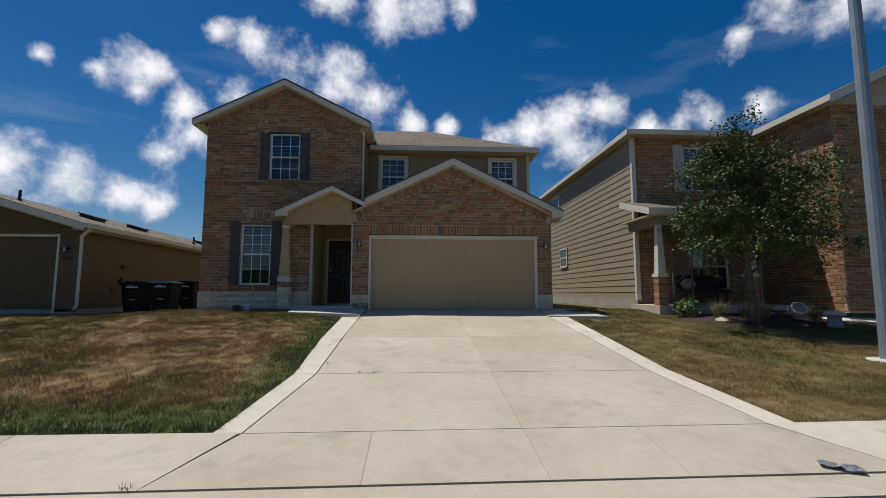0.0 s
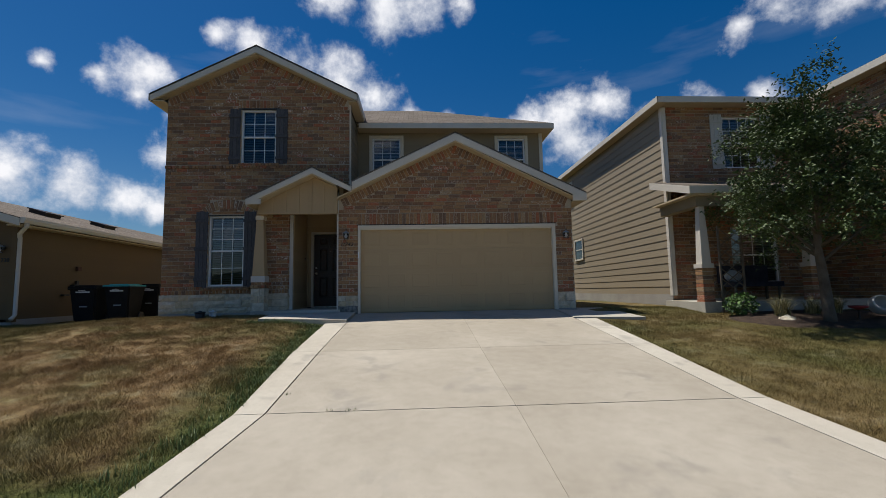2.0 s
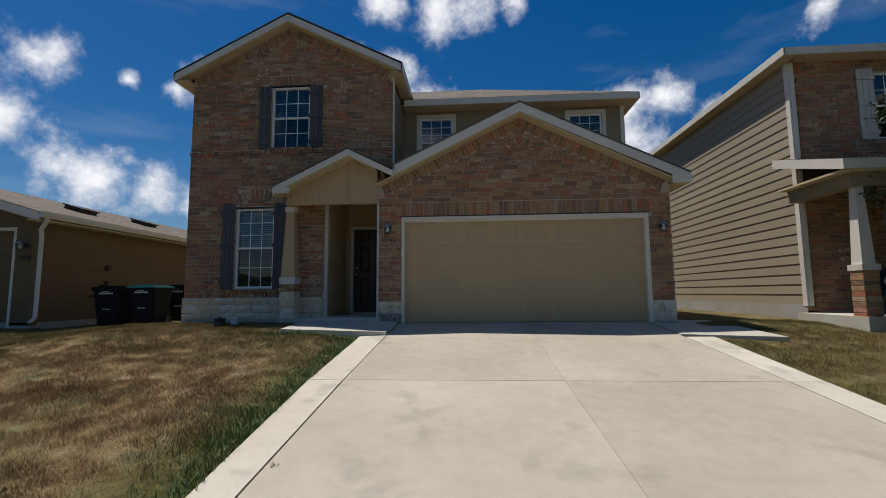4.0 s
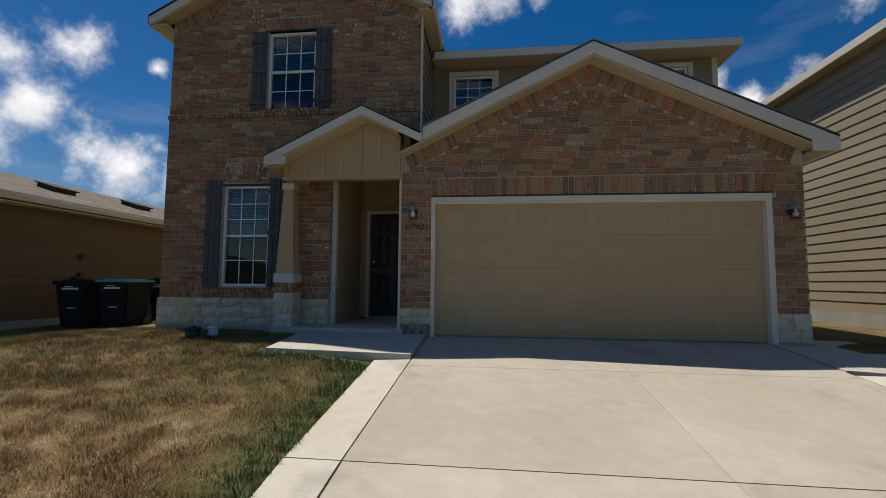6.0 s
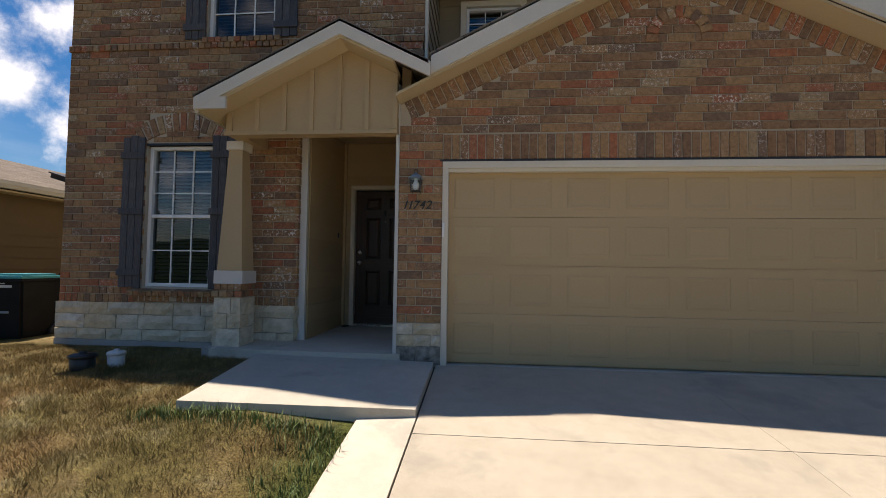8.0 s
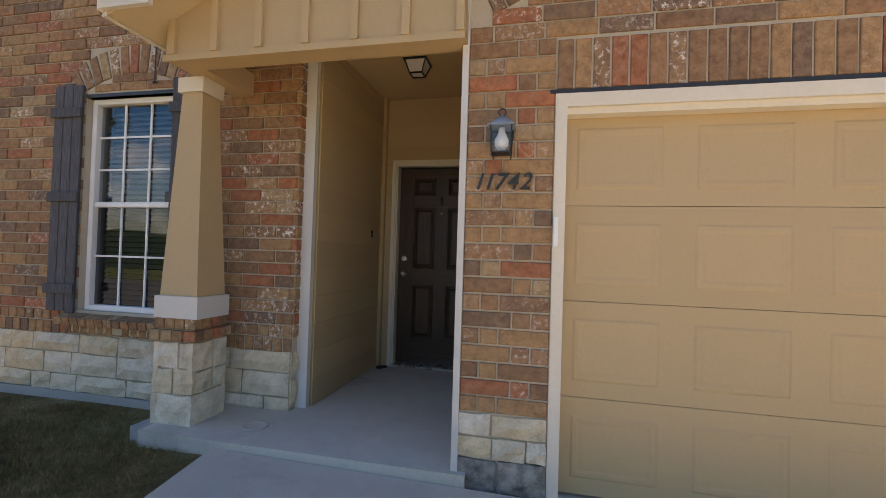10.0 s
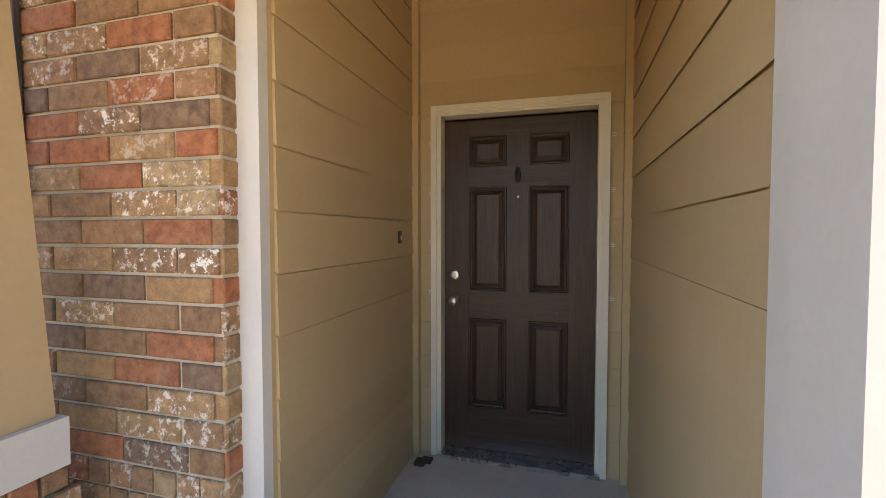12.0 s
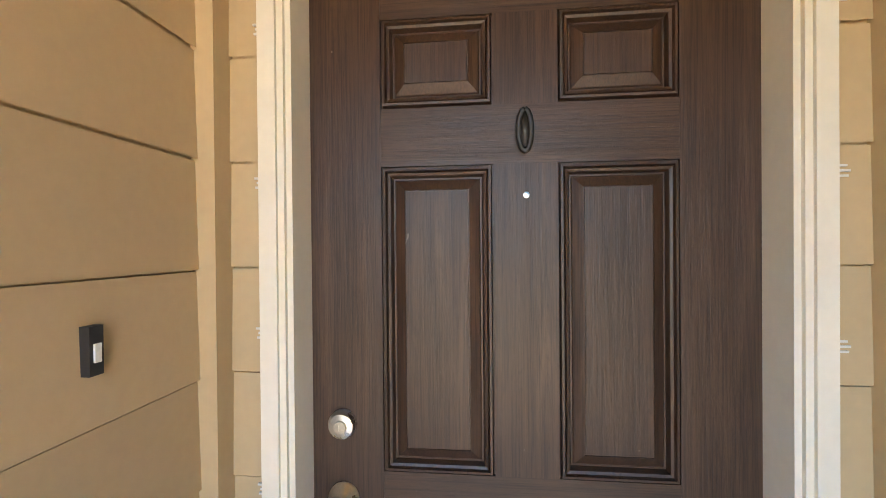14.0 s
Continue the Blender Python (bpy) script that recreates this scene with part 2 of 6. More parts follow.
M_VINYL = surface("white_vinyl", (0.78, 0.78, 0.76), (0.84, 0.84, 0.82), 1.5, 60, 0.35, 0.02, 0.001, grain=0.1)
M_BLIND = surface("blind_slats", (0.40, 0.40, 0.385), (0.48, 0.48, 0.46), 2, 40, 0.6, 0.02, 0.001, grain=0.1)
M_BLACK = surface("black_metal", (0.012, 0.012, 0.012), (0.03, 0.028, 0.026), 8, 120, 0.45, 0.1, 0.001, spec=0.5)
M_BRONZE = surface("dark_bronze", (0.02, 0.017, 0.014), (0.05, 0.04, 0.032), 12, 120, 0.45, 0.1, 0.001, metal=0.6)
M_CHROME = surface("satin_nickel", (0.62, 0.60, 0.57), (0.70, 0.68, 0.65), 12, 200, 0.28, 0.02, 0.0005, metal=1.0)
# near-black: the gloom of unlit rooms is put into this colour
M_ROOMDARK = surface("painted_room_shade", (0.05, 0.05, 0.05), (0.08, 0.08, 0.078), 1, 20, 0.9)
M_BIN = surface("black_bin_plastic", (0.010, 0.010, 0.011), (0.018, 0.018, 0.019), 5, 120, 0.7, 0.15, 0.001, spec=0.15)
M_TEAL = surface("teal_bin_plastic", (0.03, 0.27, 0.31), (0.05, 0.33, 0.37), 5, 120, 0.4, 0.1, 0.001)
M_GREYM = surface("galvanised_steel", (0.24, 0.29, 0.33), (0.31, 0.36, 0.40), 3, 90, 0.5, 0.08, 0.001, metal=0.3)
M_PALE = surface("pale_print", (0.62, 0.62, 0.60), (0.72, 0.72, 0.70), 4, 60, 0.6)
M_MULCH = surface("dark_mulch", (0.035, 0.022, 0.014), (0.09, 0.06, 0.04), 9, 60, 0.95, 0.9, 0.03)
M_RED = surface("red_ceramic", (0.30, 0.03, 0.025), (0.38, 0.05, 0.04), 4, 60, 0.4)
M_CLOTH = surface("dark_cloth", (0.02, 0.02, 0.03), (0.05, 0.05, 0.065), 6, 150, 0.95, 0.4)
M_BARK = surface("bark", (0.11, 0.085, 0.06), (0.21, 0.17, 0.125), 5, 40, 0.92, 0.9, 0.02, squash=(1, 1, 0.25))
M_FOIL = surface("crushed_foil", (0.45, 0.46, 0.48), (0.65, 0.66, 0.68), 30, 90, 0.3, 0.3, 0.004, metal=0.7)
M_AC = surface("grey_condenser_metal", (0.24, 0.24, 0.23), (0.32, 0.32, 0.31), 3, 60, 0.6, 0.1, 0.001)
M_PILLOW = surface("grey_print_pillow", (0.28, 0.30, 0.32), (0.5, 0.5, 0.48), 14, 90, 0.9, 0.3)
M_LIGHTBULB = surface("frosted_bulb_glass", (0.78, 0.77, 0.74), (0.84, 0.83, 0.8), 6, 60, 0.3)
M_RUST = surface("rusty_meter_box", (0.09, 0.045, 0.025), (0.15, 0.07, 0.04), 10, 80, 0.8, 0.2)


def shutter_mat():
    k = Mat("weathered_shutter_wood")
    g = k.noise(14, 6, 0.65, (9, 9, 0.6))
    col = k.ramp(g, [(0.25, (0.035, 0.036, 0.042)), (0.5, (0.085, 0.085, 0.092)), (0.75, (0.16, 0.155, 0.155))])
    col = k.mix(0.5, col, k.ramp(k.rnd("object"), [(0, (0.6, 0.6, 0.62)), (1, (1.2, 1.2, 1.2))]), "MULTIPLY")
    k.bump(g, 0.5, 0.004)
    return k.done(col, 0.8, 0, 0.3)


def door_mat(name, along_x=False):
    """Dark stain over embossed oak grain, running up the stiles or along the rails."""
    k = Mat(name)
    sq = (0.16, 3, 3) if along_x else (3, 3, 0.16)
    arch = k.noise(9, 6, 0.62, sq, 0.9)
    rings = k.math("FRACT", k.math("MULTIPLY", arch, 15.0))
    pore = k.noise(95, 3, 0.7, (0.05, 3, 3) if along_x else (3, 3, 0.05))
    col = k.ramp(arch, [(0.3, (0.043, 0.021, 0.0125)), (0.55, (0.060, 0.030, 0.018)), (0.75, (0.078, 0.041, 0.0255))])
    col = k.mix(0.55, col, k.ramp(rings, [(0.0, (0.60, 0.58, 0.56)), (0.35, (1.05, 1.04, 1.02)), (0.85, (1.12, 1.1, 1.08)), (1.0, (0.72, 0.70, 0.68))]), "MULTIPLY")
    col = k.mix(0.7, col, k.ramp(pore, [(0.36, (0.32, 0.30, 0.28)), (0.52, (1.0, 1.0, 1.0)), (0.72, (1.28, 1.25, 1.2))]), "MULTIPLY")
    scr = k.band(k.noise(40, 2, 0.5, (1, 1, 0.5), 1.0), 0.77, 0.8)
    col = k.mix(k.math("MULTIPLY", scr, 0.35), col, (0.32, 0.27, 0.22))
    k.bump(k.math("ADD", pore, k.math("MULTIPLY", rings, 0.4)), 0.3, 0.0012)
    return k.done(col, k.math("MULTIPLY_ADD", pore, 0.2, 0.30), 0, 0.42)


def shingle_mat():
    k = Mat("roof_shingles")
    t = k.t.nodes.new("ShaderNodeTexBrick")
    t.inputs["Scale"].default_value = 1.0
    t.inputs["Brick Width"].default_value, t.inputs["Row Height"].default_value, t.inputs["Mortar Size"].default_value = 0.3, 0.13, 0.008
    t.inputs["Color1"].default_value, t.inputs["Color2"].default_value = (0.17, 0.14, 0.11, 1), (0.235, 0.20, 0.165, 1)
    t.inputs["Mortar"].default_value = (0.10, 0.085, 0.07, 1)
    mp = k.t.nodes.new("ShaderNodeTexCoord")
    k.link(mp.outputs["UV"], t.inputs["Vector"])
    n1, n2 = k.noise(0.8, 4), k.noise(160, 2)
    col = k.mix(0.5, t.outputs["Color"], k.ramp(n1, [(0.3, (0.75, 0.74, 0.72)), (0.7, (1.15, 1.14, 1.12))]), "MULTIPLY")
    col = k.mix(0.5, col, k.ramp(n2, [(0.3, (0.6, 0.6, 0.6)), (0.7, (1.25, 1.25, 1.25))]), "MULTIPLY")
    k.bump(k.math("ADD", n2, k.math("MULTIPLY", t.outputs["Fac"], -2.0)), 0.5, 0.008)
    return k.done(col, 0.93, 0, 0.2)


def glass_mat(name, tint=(0.75, 0.82, 0.85), shine=1.0):
    k = Mat(name)
    tr = k.t.nodes.new("ShaderNodeBsdfTransparent")
    tr.inputs[0].default_value = (*tint, 1)
    gl = k.t.nodes.new("ShaderNodeBsdfGlossy")
    gl.inputs["Roughness"].default_value = 0.015
    fr = k.t.nodes.new("ShaderNodeLayerWeight")
    edge = k.math("MULTIPLY_ADD", k.math("POWER", fr.outputs["Facing"], 5.0), 0.85, 0.10)
    wob = k.t.nodes.new("ShaderNodeBump")
    wob.inputs["Strength"].default_value, wob.inputs["Distance"].default_value = 0.08, 0.01
    k.link(k.noise(2.5, 2), wob.inputs["Height"])
    k.link(wob.outputs[0], gl.inputs["Normal"])
    mx = k.t.nodes.new("ShaderNodeMixShader")
    k.link(k.math("MULTIPLY", edge, shine, clamp=True), mx.inputs[0])
    k.link(tr.outputs[0], mx.inputs[1])
    k.link(gl.outputs[0], mx.inputs[2])
    k.link(mx.outputs[0], k.t.nodes["Material Output"].inputs["Surface"])
    return k.m


# window tints also carry the rooms' dimness; the lower, screened pane is darkest
M_SHUT, M_DOOR, M_ROOF, M_GLASS = shutter_mat(), door_mat("dark_stained_door"), shingle_mat(), glass_mat("window_glass", (0.50, 0.55, 0.58), 1.15)
M_DOORH = door_mat("dark_stained_door_rail", True)
M_DIMSCREEN = glass_mat("dimmed_screen_glass", (0.26, 0.28, 0.29), 0.75)
M_LENS = glass_mat("lantern_glass", (0.92, 0.93, 0.93), 0.6)


def lawn_color(k, blades):
    """Dry lawn: straw in the open, green along the concrete edges and in patches."""
    x, y = k.axis(0), k.axis(1)
    n1, n2, n3 = k.noise(0.55, 4, 0.6), k.noise(2.2, 5, 0.65), k.noise(14, 4, 0.7)
    # distance from the strip's edge and from the street walk
    ribbon = k.math("MULTIPLY_ADD", n2, 1.3, k.math("ADD", x, 0.95))
    g1 = k.band(ribbon, -0.9, 0.25)
    walkside = k.math("SUBTRACT", 5.55, k.math("MULTIPLY_ADD", n2, -0.9, y))
    g2 = k.band(walkside, -0.3, 0.55)
    right = k.band(x, 2.5, 4.5)
    g3 = k.math("MULTIPLY", k.band(n1, 0.46, 0.64), 0.6)
    shade_side = k.math("MULTIPLY", k.band(k.math("MULTIPLY", x, -1.0), 5.2, 7.2), 0.55)
    back = k.math("MULTIPLY", k.band(y, 10.6, 12.4), 0.35)
    lefts = k.math("MAXIMUM", k.math("MAXIMUM", g1, g2), k.math("MAXIMUM", k.math("MAXIMUM", g3, shade_side), back))
    rights = k.math("MULTIPLY_ADD", k.band(n1, 0.35, 0.7), 0.5, 0.32)
    green = k.mix(right, lefts, rights)
    dry = k.ramp(n2, [(0.28, (0.14, 0.094, 0.046)), (0.45, (0.245, 0.160, 0.075)), (0.57, (0.345, 0.235, 0.118)), (0.68, (0.53, 0.42, 0.265))])
    grn = k.ramp(n3, [(0.3, (0.052, 0.072, 0.018)), (0.7, (0.13, 0.15, 0.042))])
    col = k.mix(green, dry, grn)
    if blades:
        r = k.rnd("island")
        col = k.mix(0.8, col, k.ramp(k.noise(17, 4, 0.75), [(0.34, (0.6, 0.58, 0.55)), (0.5, (1, 1, 1)), (0.66, (1.55, 1.5, 1.42))]), "MULTIPLY")
        col = k.mix(0.75, col, k.ramp(r, [(0, (0.45, 0.45, 0.42)), (0.5, (0.95, 0.95, 0.9)), (1, (1.75, 1.65, 1.5))]), "MULTIPLY")
    else:
        bare = k.band(k.noise(1.6, 5, 0.7), 0.56, 0.7)
        col = k.mix(k.math("MULTIPLY", bare, 0.35), col, (0.28, 0.22, 0.15))
        col = k.mix(0.6, col, k.ramp(n3, [(0.3, (0.5, 0.5, 0.48)), (0.7, (1.2, 1.2, 1.15))]), "MULTIPLY")
        col = k.mix(0.7, col, k.ramp(k.noise(90, 4, 0.7), [(0.32, (0.35, 0.33, 0.3)), (0.68, (1.35, 1.33, 1.3))]), "MULTIPLY")
        k.bump(k.math("ADD", n3, k.noise(70, 3)), 0.9, 0.03)
    return k.done(col, 0.9, 0, 0.15)


M_LAWN, M_BLADE = lawn_color(Mat("lawn_soil"), False), lawn_color(Mat("grass_blades"), True)


def leaf_mat(name, c1, c2):
    k = Mat(name)
    col = k.ramp(k.rnd("island"), [(0, c1), (0.7, c2), (1, tuple(min(1, v * 1.6) for v in c2))])
    col = k.mix(0.4, col, k.ramp(k.noise(3, 3), [(0.3, (0.6, 0.6, 0.6)), (0.7, (1.2, 1.2, 1.1))]), "MULTIPLY")
    return k.done(col, 0.55, 0, 0.35)


M_LEAF = leaf_mat("oak_leaves", (0.026, 0.048, 0.014), (0.085, 0.125, 0.04))
M_BUSH = leaf_mat("bush_leaves", (0.03, 0.07, 0.015), (0.09, 0.17, 0.04))
M_STRAW = leaf_mat("ornamental_grass_blades", (0.14, 0.13, 0.05), (0.28, 0.25, 0.12))
M_WEED = leaf_mat("green_weed_blades", (0.05, 0.085, 0.02), (0.135, 0.185, 0.06))

# ---- building blocks ----


def box(bm, x0, x1, y0, y1, z0, z1, m=None):
    vs = [bm.verts.new((x, y, z)) for x in (x0, x1) for y in (y0, y1) for z in (z0, z1)]
    for f in ((0, 1, 3, 2), (4, 6, 7, 5), (0, 4, 5, 1), (2, 3, 7, 6), (0, 2, 6, 4), (1, 5, 7, 3)):
        bm.faces.new([vs[i] for i in f])
    if m:
        bmesh.ops.transform(bm, matrix=m, verts=vs)
    return vs


def prism(bm, pts, y0, y1):
    """A solid between y0 and y1 over a polygon of (x, z)."""
    a = [bm.verts.new((x, y0, z)) for x, z in pts]
    b = [bm.verts.new((x, y1, z)) for x, z in pts]
    bm.faces.new(a)
    bm.faces.new(b[::-1])
    for i in range(len(pts)):
        j = (i + 1) % len(pts)
        bm.faces.new((a[j], a[i], b[i], b[j]))
    return a + b


def slab(bm, top, thick):
    """A solid below a polygon of (x, y, z)."""
    a = [bm.verts.new(p) for p in top]
    b = [bm.verts.new((x, y, z - thick)) for x, y, z in top]
    bm.faces.new(a)
    bm.faces.new(b[::-1])
    for i in range(len(top)):
        j = (i + 1) % len(top)
        bm.faces.new((a[j], a[i], b[i], b[j]))
    return a + b


def ring(bm, profile, n=16, m=None, cap=True):
    """A turned solid about z from (radius, z) pairs."""
    rows = [[bm.verts.new((r * math.cos(2 * math.pi * i / n), r * math.sin(2 * math.pi * i / n), z)) for i in range(n)] for r, z in profile]
    for a, b in zip(rows, rows[1:]):
        for i in range(n):
            bm.faces.new((a[i], a[(i + 1) % n], b[(i + 1) % n], b[i]))
    if cap:
        bm.faces.new(rows[0][::-1])
        bm.faces.new(rows[-1])
    vs = [v for r in rows for v in r]
    if m:
        bmesh.ops.transform(bm, matrix=m, verts=vs)
    return vs


def tube(bm, pts, r, n=8, r2=None):
    """A round pipe through points, tapering to r2."""
    pts = [Vector(p) for p in pts]
    r2 = r if r2 is None else r2
    rows = []
    for i, p in enumerate(pts):
        d = (pts[min(i + 1, len(pts) - 1)] - pts[max(i - 1, 0)]).normalized()
        u = d.orthogonal().normalized() if i == 0 else (u - d * u.dot(d)).normalized()
        w = d.cross(u)
        rr = r + (r2 - r) * i / (len(pts) - 1)
        rows.append([bm.verts.new(p + rr * (u * math.cos(2 * math.pi * k / n) + w * math.sin(2 * math.pi * k / n))) for k in range(n)])
    for a, b in zip(rows, rows[1:]):
        for i in range(n):
            bm.faces.new((a[i], a[(i + 1) % n], b[(i + 1) % n], b[i]))
    bm.faces.new(rows[0][::-1])
    bm.faces.new(rows[-1])


def soften(bm, w=0.004, seg=1):
    bmesh.ops.bevel(bm, geom=[e for e in bm.edges if len(e.link_faces) == 2 and e.calc_face_angle(0) > 0.5], offset=w, segments=seg, affect="EDGES", clamp_overlap=True)


def meshed(name, bm, mat, smooth=False):
    me = bpy.data.meshes.new(name)
    bmesh.ops.recalc_face_normals(bm, faces=bm.faces)
    bm.to_mesh(me)
    bm.free()
    me.materials.append(mat)
    if smooth:
        me.shade_smooth()
    return me


def thing(name, label, category, at=(0, 0, 0), group="", kind=""):
    e = new(name)
    e.empty_display_size = 0.2
    e.location = at
    e["base"] = list(at)
    return tagged(e, label, category, group, kind)


def hold(ob, parent):
    """ob, drawn in world metres, becomes a part of parent."""
    ob.parent = parent
    top = parent
    while top.parent:
        top = top.parent
    if parent is top:
        ob.matrix_parent_inverse = Matrix.Translation(-Vector(top["base"])) if "base" in top else Matrix.Identity(4)
    return ob


def part(name, bm, mat, parent=None, label="", smooth=False):
    ob = new(name, meshed(name, bm, mat, smooth))
    if parent:
        hold(ob, parent)
    if label:
        ob["label"] = label
    return ob


def quick(name, boxes, mat, parent=None, label="", bevel=0.0, m=None):
    bm = bmesh.new()
    for b in boxes:
        box(bm, *b, m)
    if bevel:
        soften(bm, bevel)
    return part(name, bm, mat, parent, label)


def each(name, boxes, mat, parent=None, label="", bevel=0.0, m=None):
    return [quick(name, [b], mat, parent, label, bevel, m) for b in boxes]


def words(name, text, size, m, mat, parent, label="", depth=0.004):
    c = bpy.data.curves.new(name, "FONT")
    c.body, c.size, c.extrude, c.offset = text, size, depth, 0.010 * size
    c.align_x, c.align_y = "CENTER", "CENTER"
    tmp = new(name, c)
    bpy.context.view_layer.update()
    me = bpy.data.meshes.new_from_object(tmp.evaluated_get(bpy.context.evaluated_depsgraph_get()))
    bpy.data.objects.remove(tmp)
    me.transform(m)
    me.materials.clear()
    me.materials.append(mat)
    ob = new(name, me)
    if parent:
        hold(ob, parent)
    if label:
        ob["label"] = label
    return ob


# ---- ground, road, walks and driveway ----
PROFILE = [(-900, 0.0), (3.55, 0.0), (4.0, 0.02), (4.95, 0.145), (6.8, 0.375), (9.37, 0.63), (11.8, 0.92), (13.02, 1.03), (16, 1.06), (900, 1.3)]


def along(table, y):
    for (a, p), (b, q) in zip(table, table[1:]):
        if y <= b:
            return p + (q - p) * max(0.0, (y - a)) / (b - a)
    return table[-1][1]


def rise(y):
    return along(PROFILE, y)


def lawn(x, y):
    """Height of the turf: a low mound left of the drive, a dip along the neighbour's wall."""
    z = rise(y)
    if x < -1.55 and 6 < y < 13.3:
        f = min(1, (-1.55 - x) / 0.7) * min(1, (y - 6) / 5.0) * min(1, (13.3 - y) / 1.2)
        z += 0.10 * f
    if x < -6.2 and 8 < y < 16:
        z -= 0.12 * min(1, (-6.2 - x) / 1.5) * min(1, (y - 8) / 4)
    return z


INNER_L = [(3.9, -1.78), (4.93, -1.33), (6.8, -1.04), (9.37, -1.09), (11.8, -1.05), (14, -1.05)]
INNER_R = [(3.9, 4.62), (4.93, 4.02), (6.8, 3.75), (9.37, 3.83), (11.8, 3.78), (14, 3.76)]
OUTER_L = [(4.0, -1.9), (4.93, -1.62), (6.8, -1.35), (9.37, -1.51), (11.8, -1.50), (14, -1.45)]
OUTER_R = [(4.0, 4.7), (4.93, 4.34), (6.8, 4.07), (9.37, 4.22), (11.8, 4.24), (14, 4.2)]

bm = bmesh.new()
gx = [-900, -300, -100, -40, -24] + [round(-16 + 0.25 * i, 3) for i in range(137)] + [24, 40, 100, 300, 900]
gy = [-900, -300, -100, -40, -15, 0, 2, 3.2] + [round(3.55 + 0.25 * i, 3) for i in range(50)] + [17, 20, 26, 40, 100, 300, 900]
cells = {}
for i, x in enumerate(gx):
    for j, y in enumerate(gy):
        z = lawn(x, y) - 0.012 + 0.02 * noise.noise((x * 0.9, y * 0.9, 0)) * (4.9 < y < 14)
        if y < 4.99:
            z -= 0.06
        if along(OUTER_L, y) + 0.12 < x < along(OUTER_R, y) - 0.12 and y < 13.6:
            z -= 0.09
        cells[i, j] = bm.verts.new((x, y, z))
for i in range(len(gx) - 1):
    for j in range(len(gy) - 1):
        bm.faces.new((cells[i, j], cells[i + 1, j], cells[i + 1, j + 1], cells[i, j + 1]))
tagged(part("ground", bm, M_LAWN, smooth=True), "dry straw-coloured lawn with green patches and bare soil", "lawn", kind="structure")

bm = bmesh.new()
slab(bm, [(-300, -9.0, 0.012), (300, -9.0, 0.012), (300, 3.62, 0.012), (-300, 3.62, 0.012)], 0.08)
tagged(part("road", bm, M_ASPH), "dark grey asphalt street", "road", kind="structure")

pavement = thing("pavement", "pale concrete street walk with gutter pan and tooled joints", "sidewalk", kind="structure")
bm = bmesh.new()
slab(bm, [(-300, 3.60, 0.02), (300, 3.60, 0.02), (300, 3.99, 0.012), (-300, 3.99, 0.012)], 0.12)
part("gutter", bm, M_CONC, pavement, "worn concrete gutter pan")
bm = bmesh.new()
slab(bm, [(-60, 3.9, 0.0), (60, 3.9, 0.0), (60, 5.0, 0.125), (-60, 5.0, 0.125)], 0.1)
part("joint_bed", bm, M_CRACK, pavement)
edges = [-40, -20, -9.5, -6.8, -5.1, -3.45]


def flag(parent, name, quad, thick, mat, gap=0.004, label=""):
    """One cast slab with a gap round it; quad runs (x, y) anticlockwise."""
    cx, cy = sum(p[0] for p in quad) / 4, sum(p[1] for p in quad) / 4
    b = bmesh.new()
    slab(b, [(x + math.copysign(gap, cx - x), y + math.copysign(gap, cy - y), rise(y) + 0.004) for x, y in quad], thick)
    soften(b, 0.006, 2)
    return part(name, b, mat, parent, label)


for a, b in zip(edges, edges[1:]):
    flag(pavement, "concrete_slab", [(a, 4.0), (b, 4.0), (b, 4.99), (a, 4.99)], 0.1, M_CONC)
flag(pavement, "concrete_slab", [(-3.45, 4.0), (along(INNER_L, 4.0), 4.0), (along(INNER_L, 4.93) - 0.02, 4.96), (-3.45, 4.99)], 0.1, M_CONC)
flag(pavement, "concrete_slab", [(along(INNER_R, 4.0), 4.0), (6.3, 4.0), (6.3, 4.97), (along(INNER_R, 4.93), 4.95)], 0.1, M_CONC2)
for a, b in ((6.3, 7.8), (7.8, 9.3), (9.3, 10.8), (10.8, 20), (20, 40)):
    flag(pavement, "concrete_slab", [(a, 4.0), (b, 4.0), (b, 4.97), (a, 4.97)], 0.1, M_CONC2)

drive = thing("driveway", "wide pale concrete driveway with stained slabs and lighter ribbons", "driveway", kind="structure")
bm = bmesh.new()
for a, b in ((4.0, 4.93), (4.93, 6.8), (6.8, 9.37), (9.37, 11.8), (11.8, 13.06)):
    slab(bm, [(along(OUTER_L, a) + 0.02, a, rise(a) - 0.016), (along(OUTER_R, a) - 0.02, a, rise(a) - 0.016), (along(OUTER_R, b) - 0.02, b, rise(b) - 0.016), (along(OUTER_L, b) + 0.02, b, rise(b) - 0.016)], 0.06)
part("joint_bed", bm, M_CRACK, drive)
MID = 1.43
for a, b, g in ((4.0, 4.93, 0.005), (4.93, 6.8, 0.010), (6.8, 9.37, 0.010), (9.37, 11.5, 0.005), (11.5, 13.04, 0.005)):
    cuts = [None, -0.07, MID, 2.6, None] if a < 4.5 else [None, MID, None]
    for p, q in zip(cuts, cuts[1:]):
        la, lb = (along(INNER_L, a), along(INNER_L, b)) if p is None else (p - g + 0.0015, p - g + 0.0015)
        ra, rb = (along(INNER_R, a), along(INNER_R, b)) if q is None else (q + g - 0.0015, q + g - 0.0015)
        flag(drive, "concrete_slab", [(la, a), (ra, a), (rb, b), (lb, b)], 0.1, M_CONC, g)
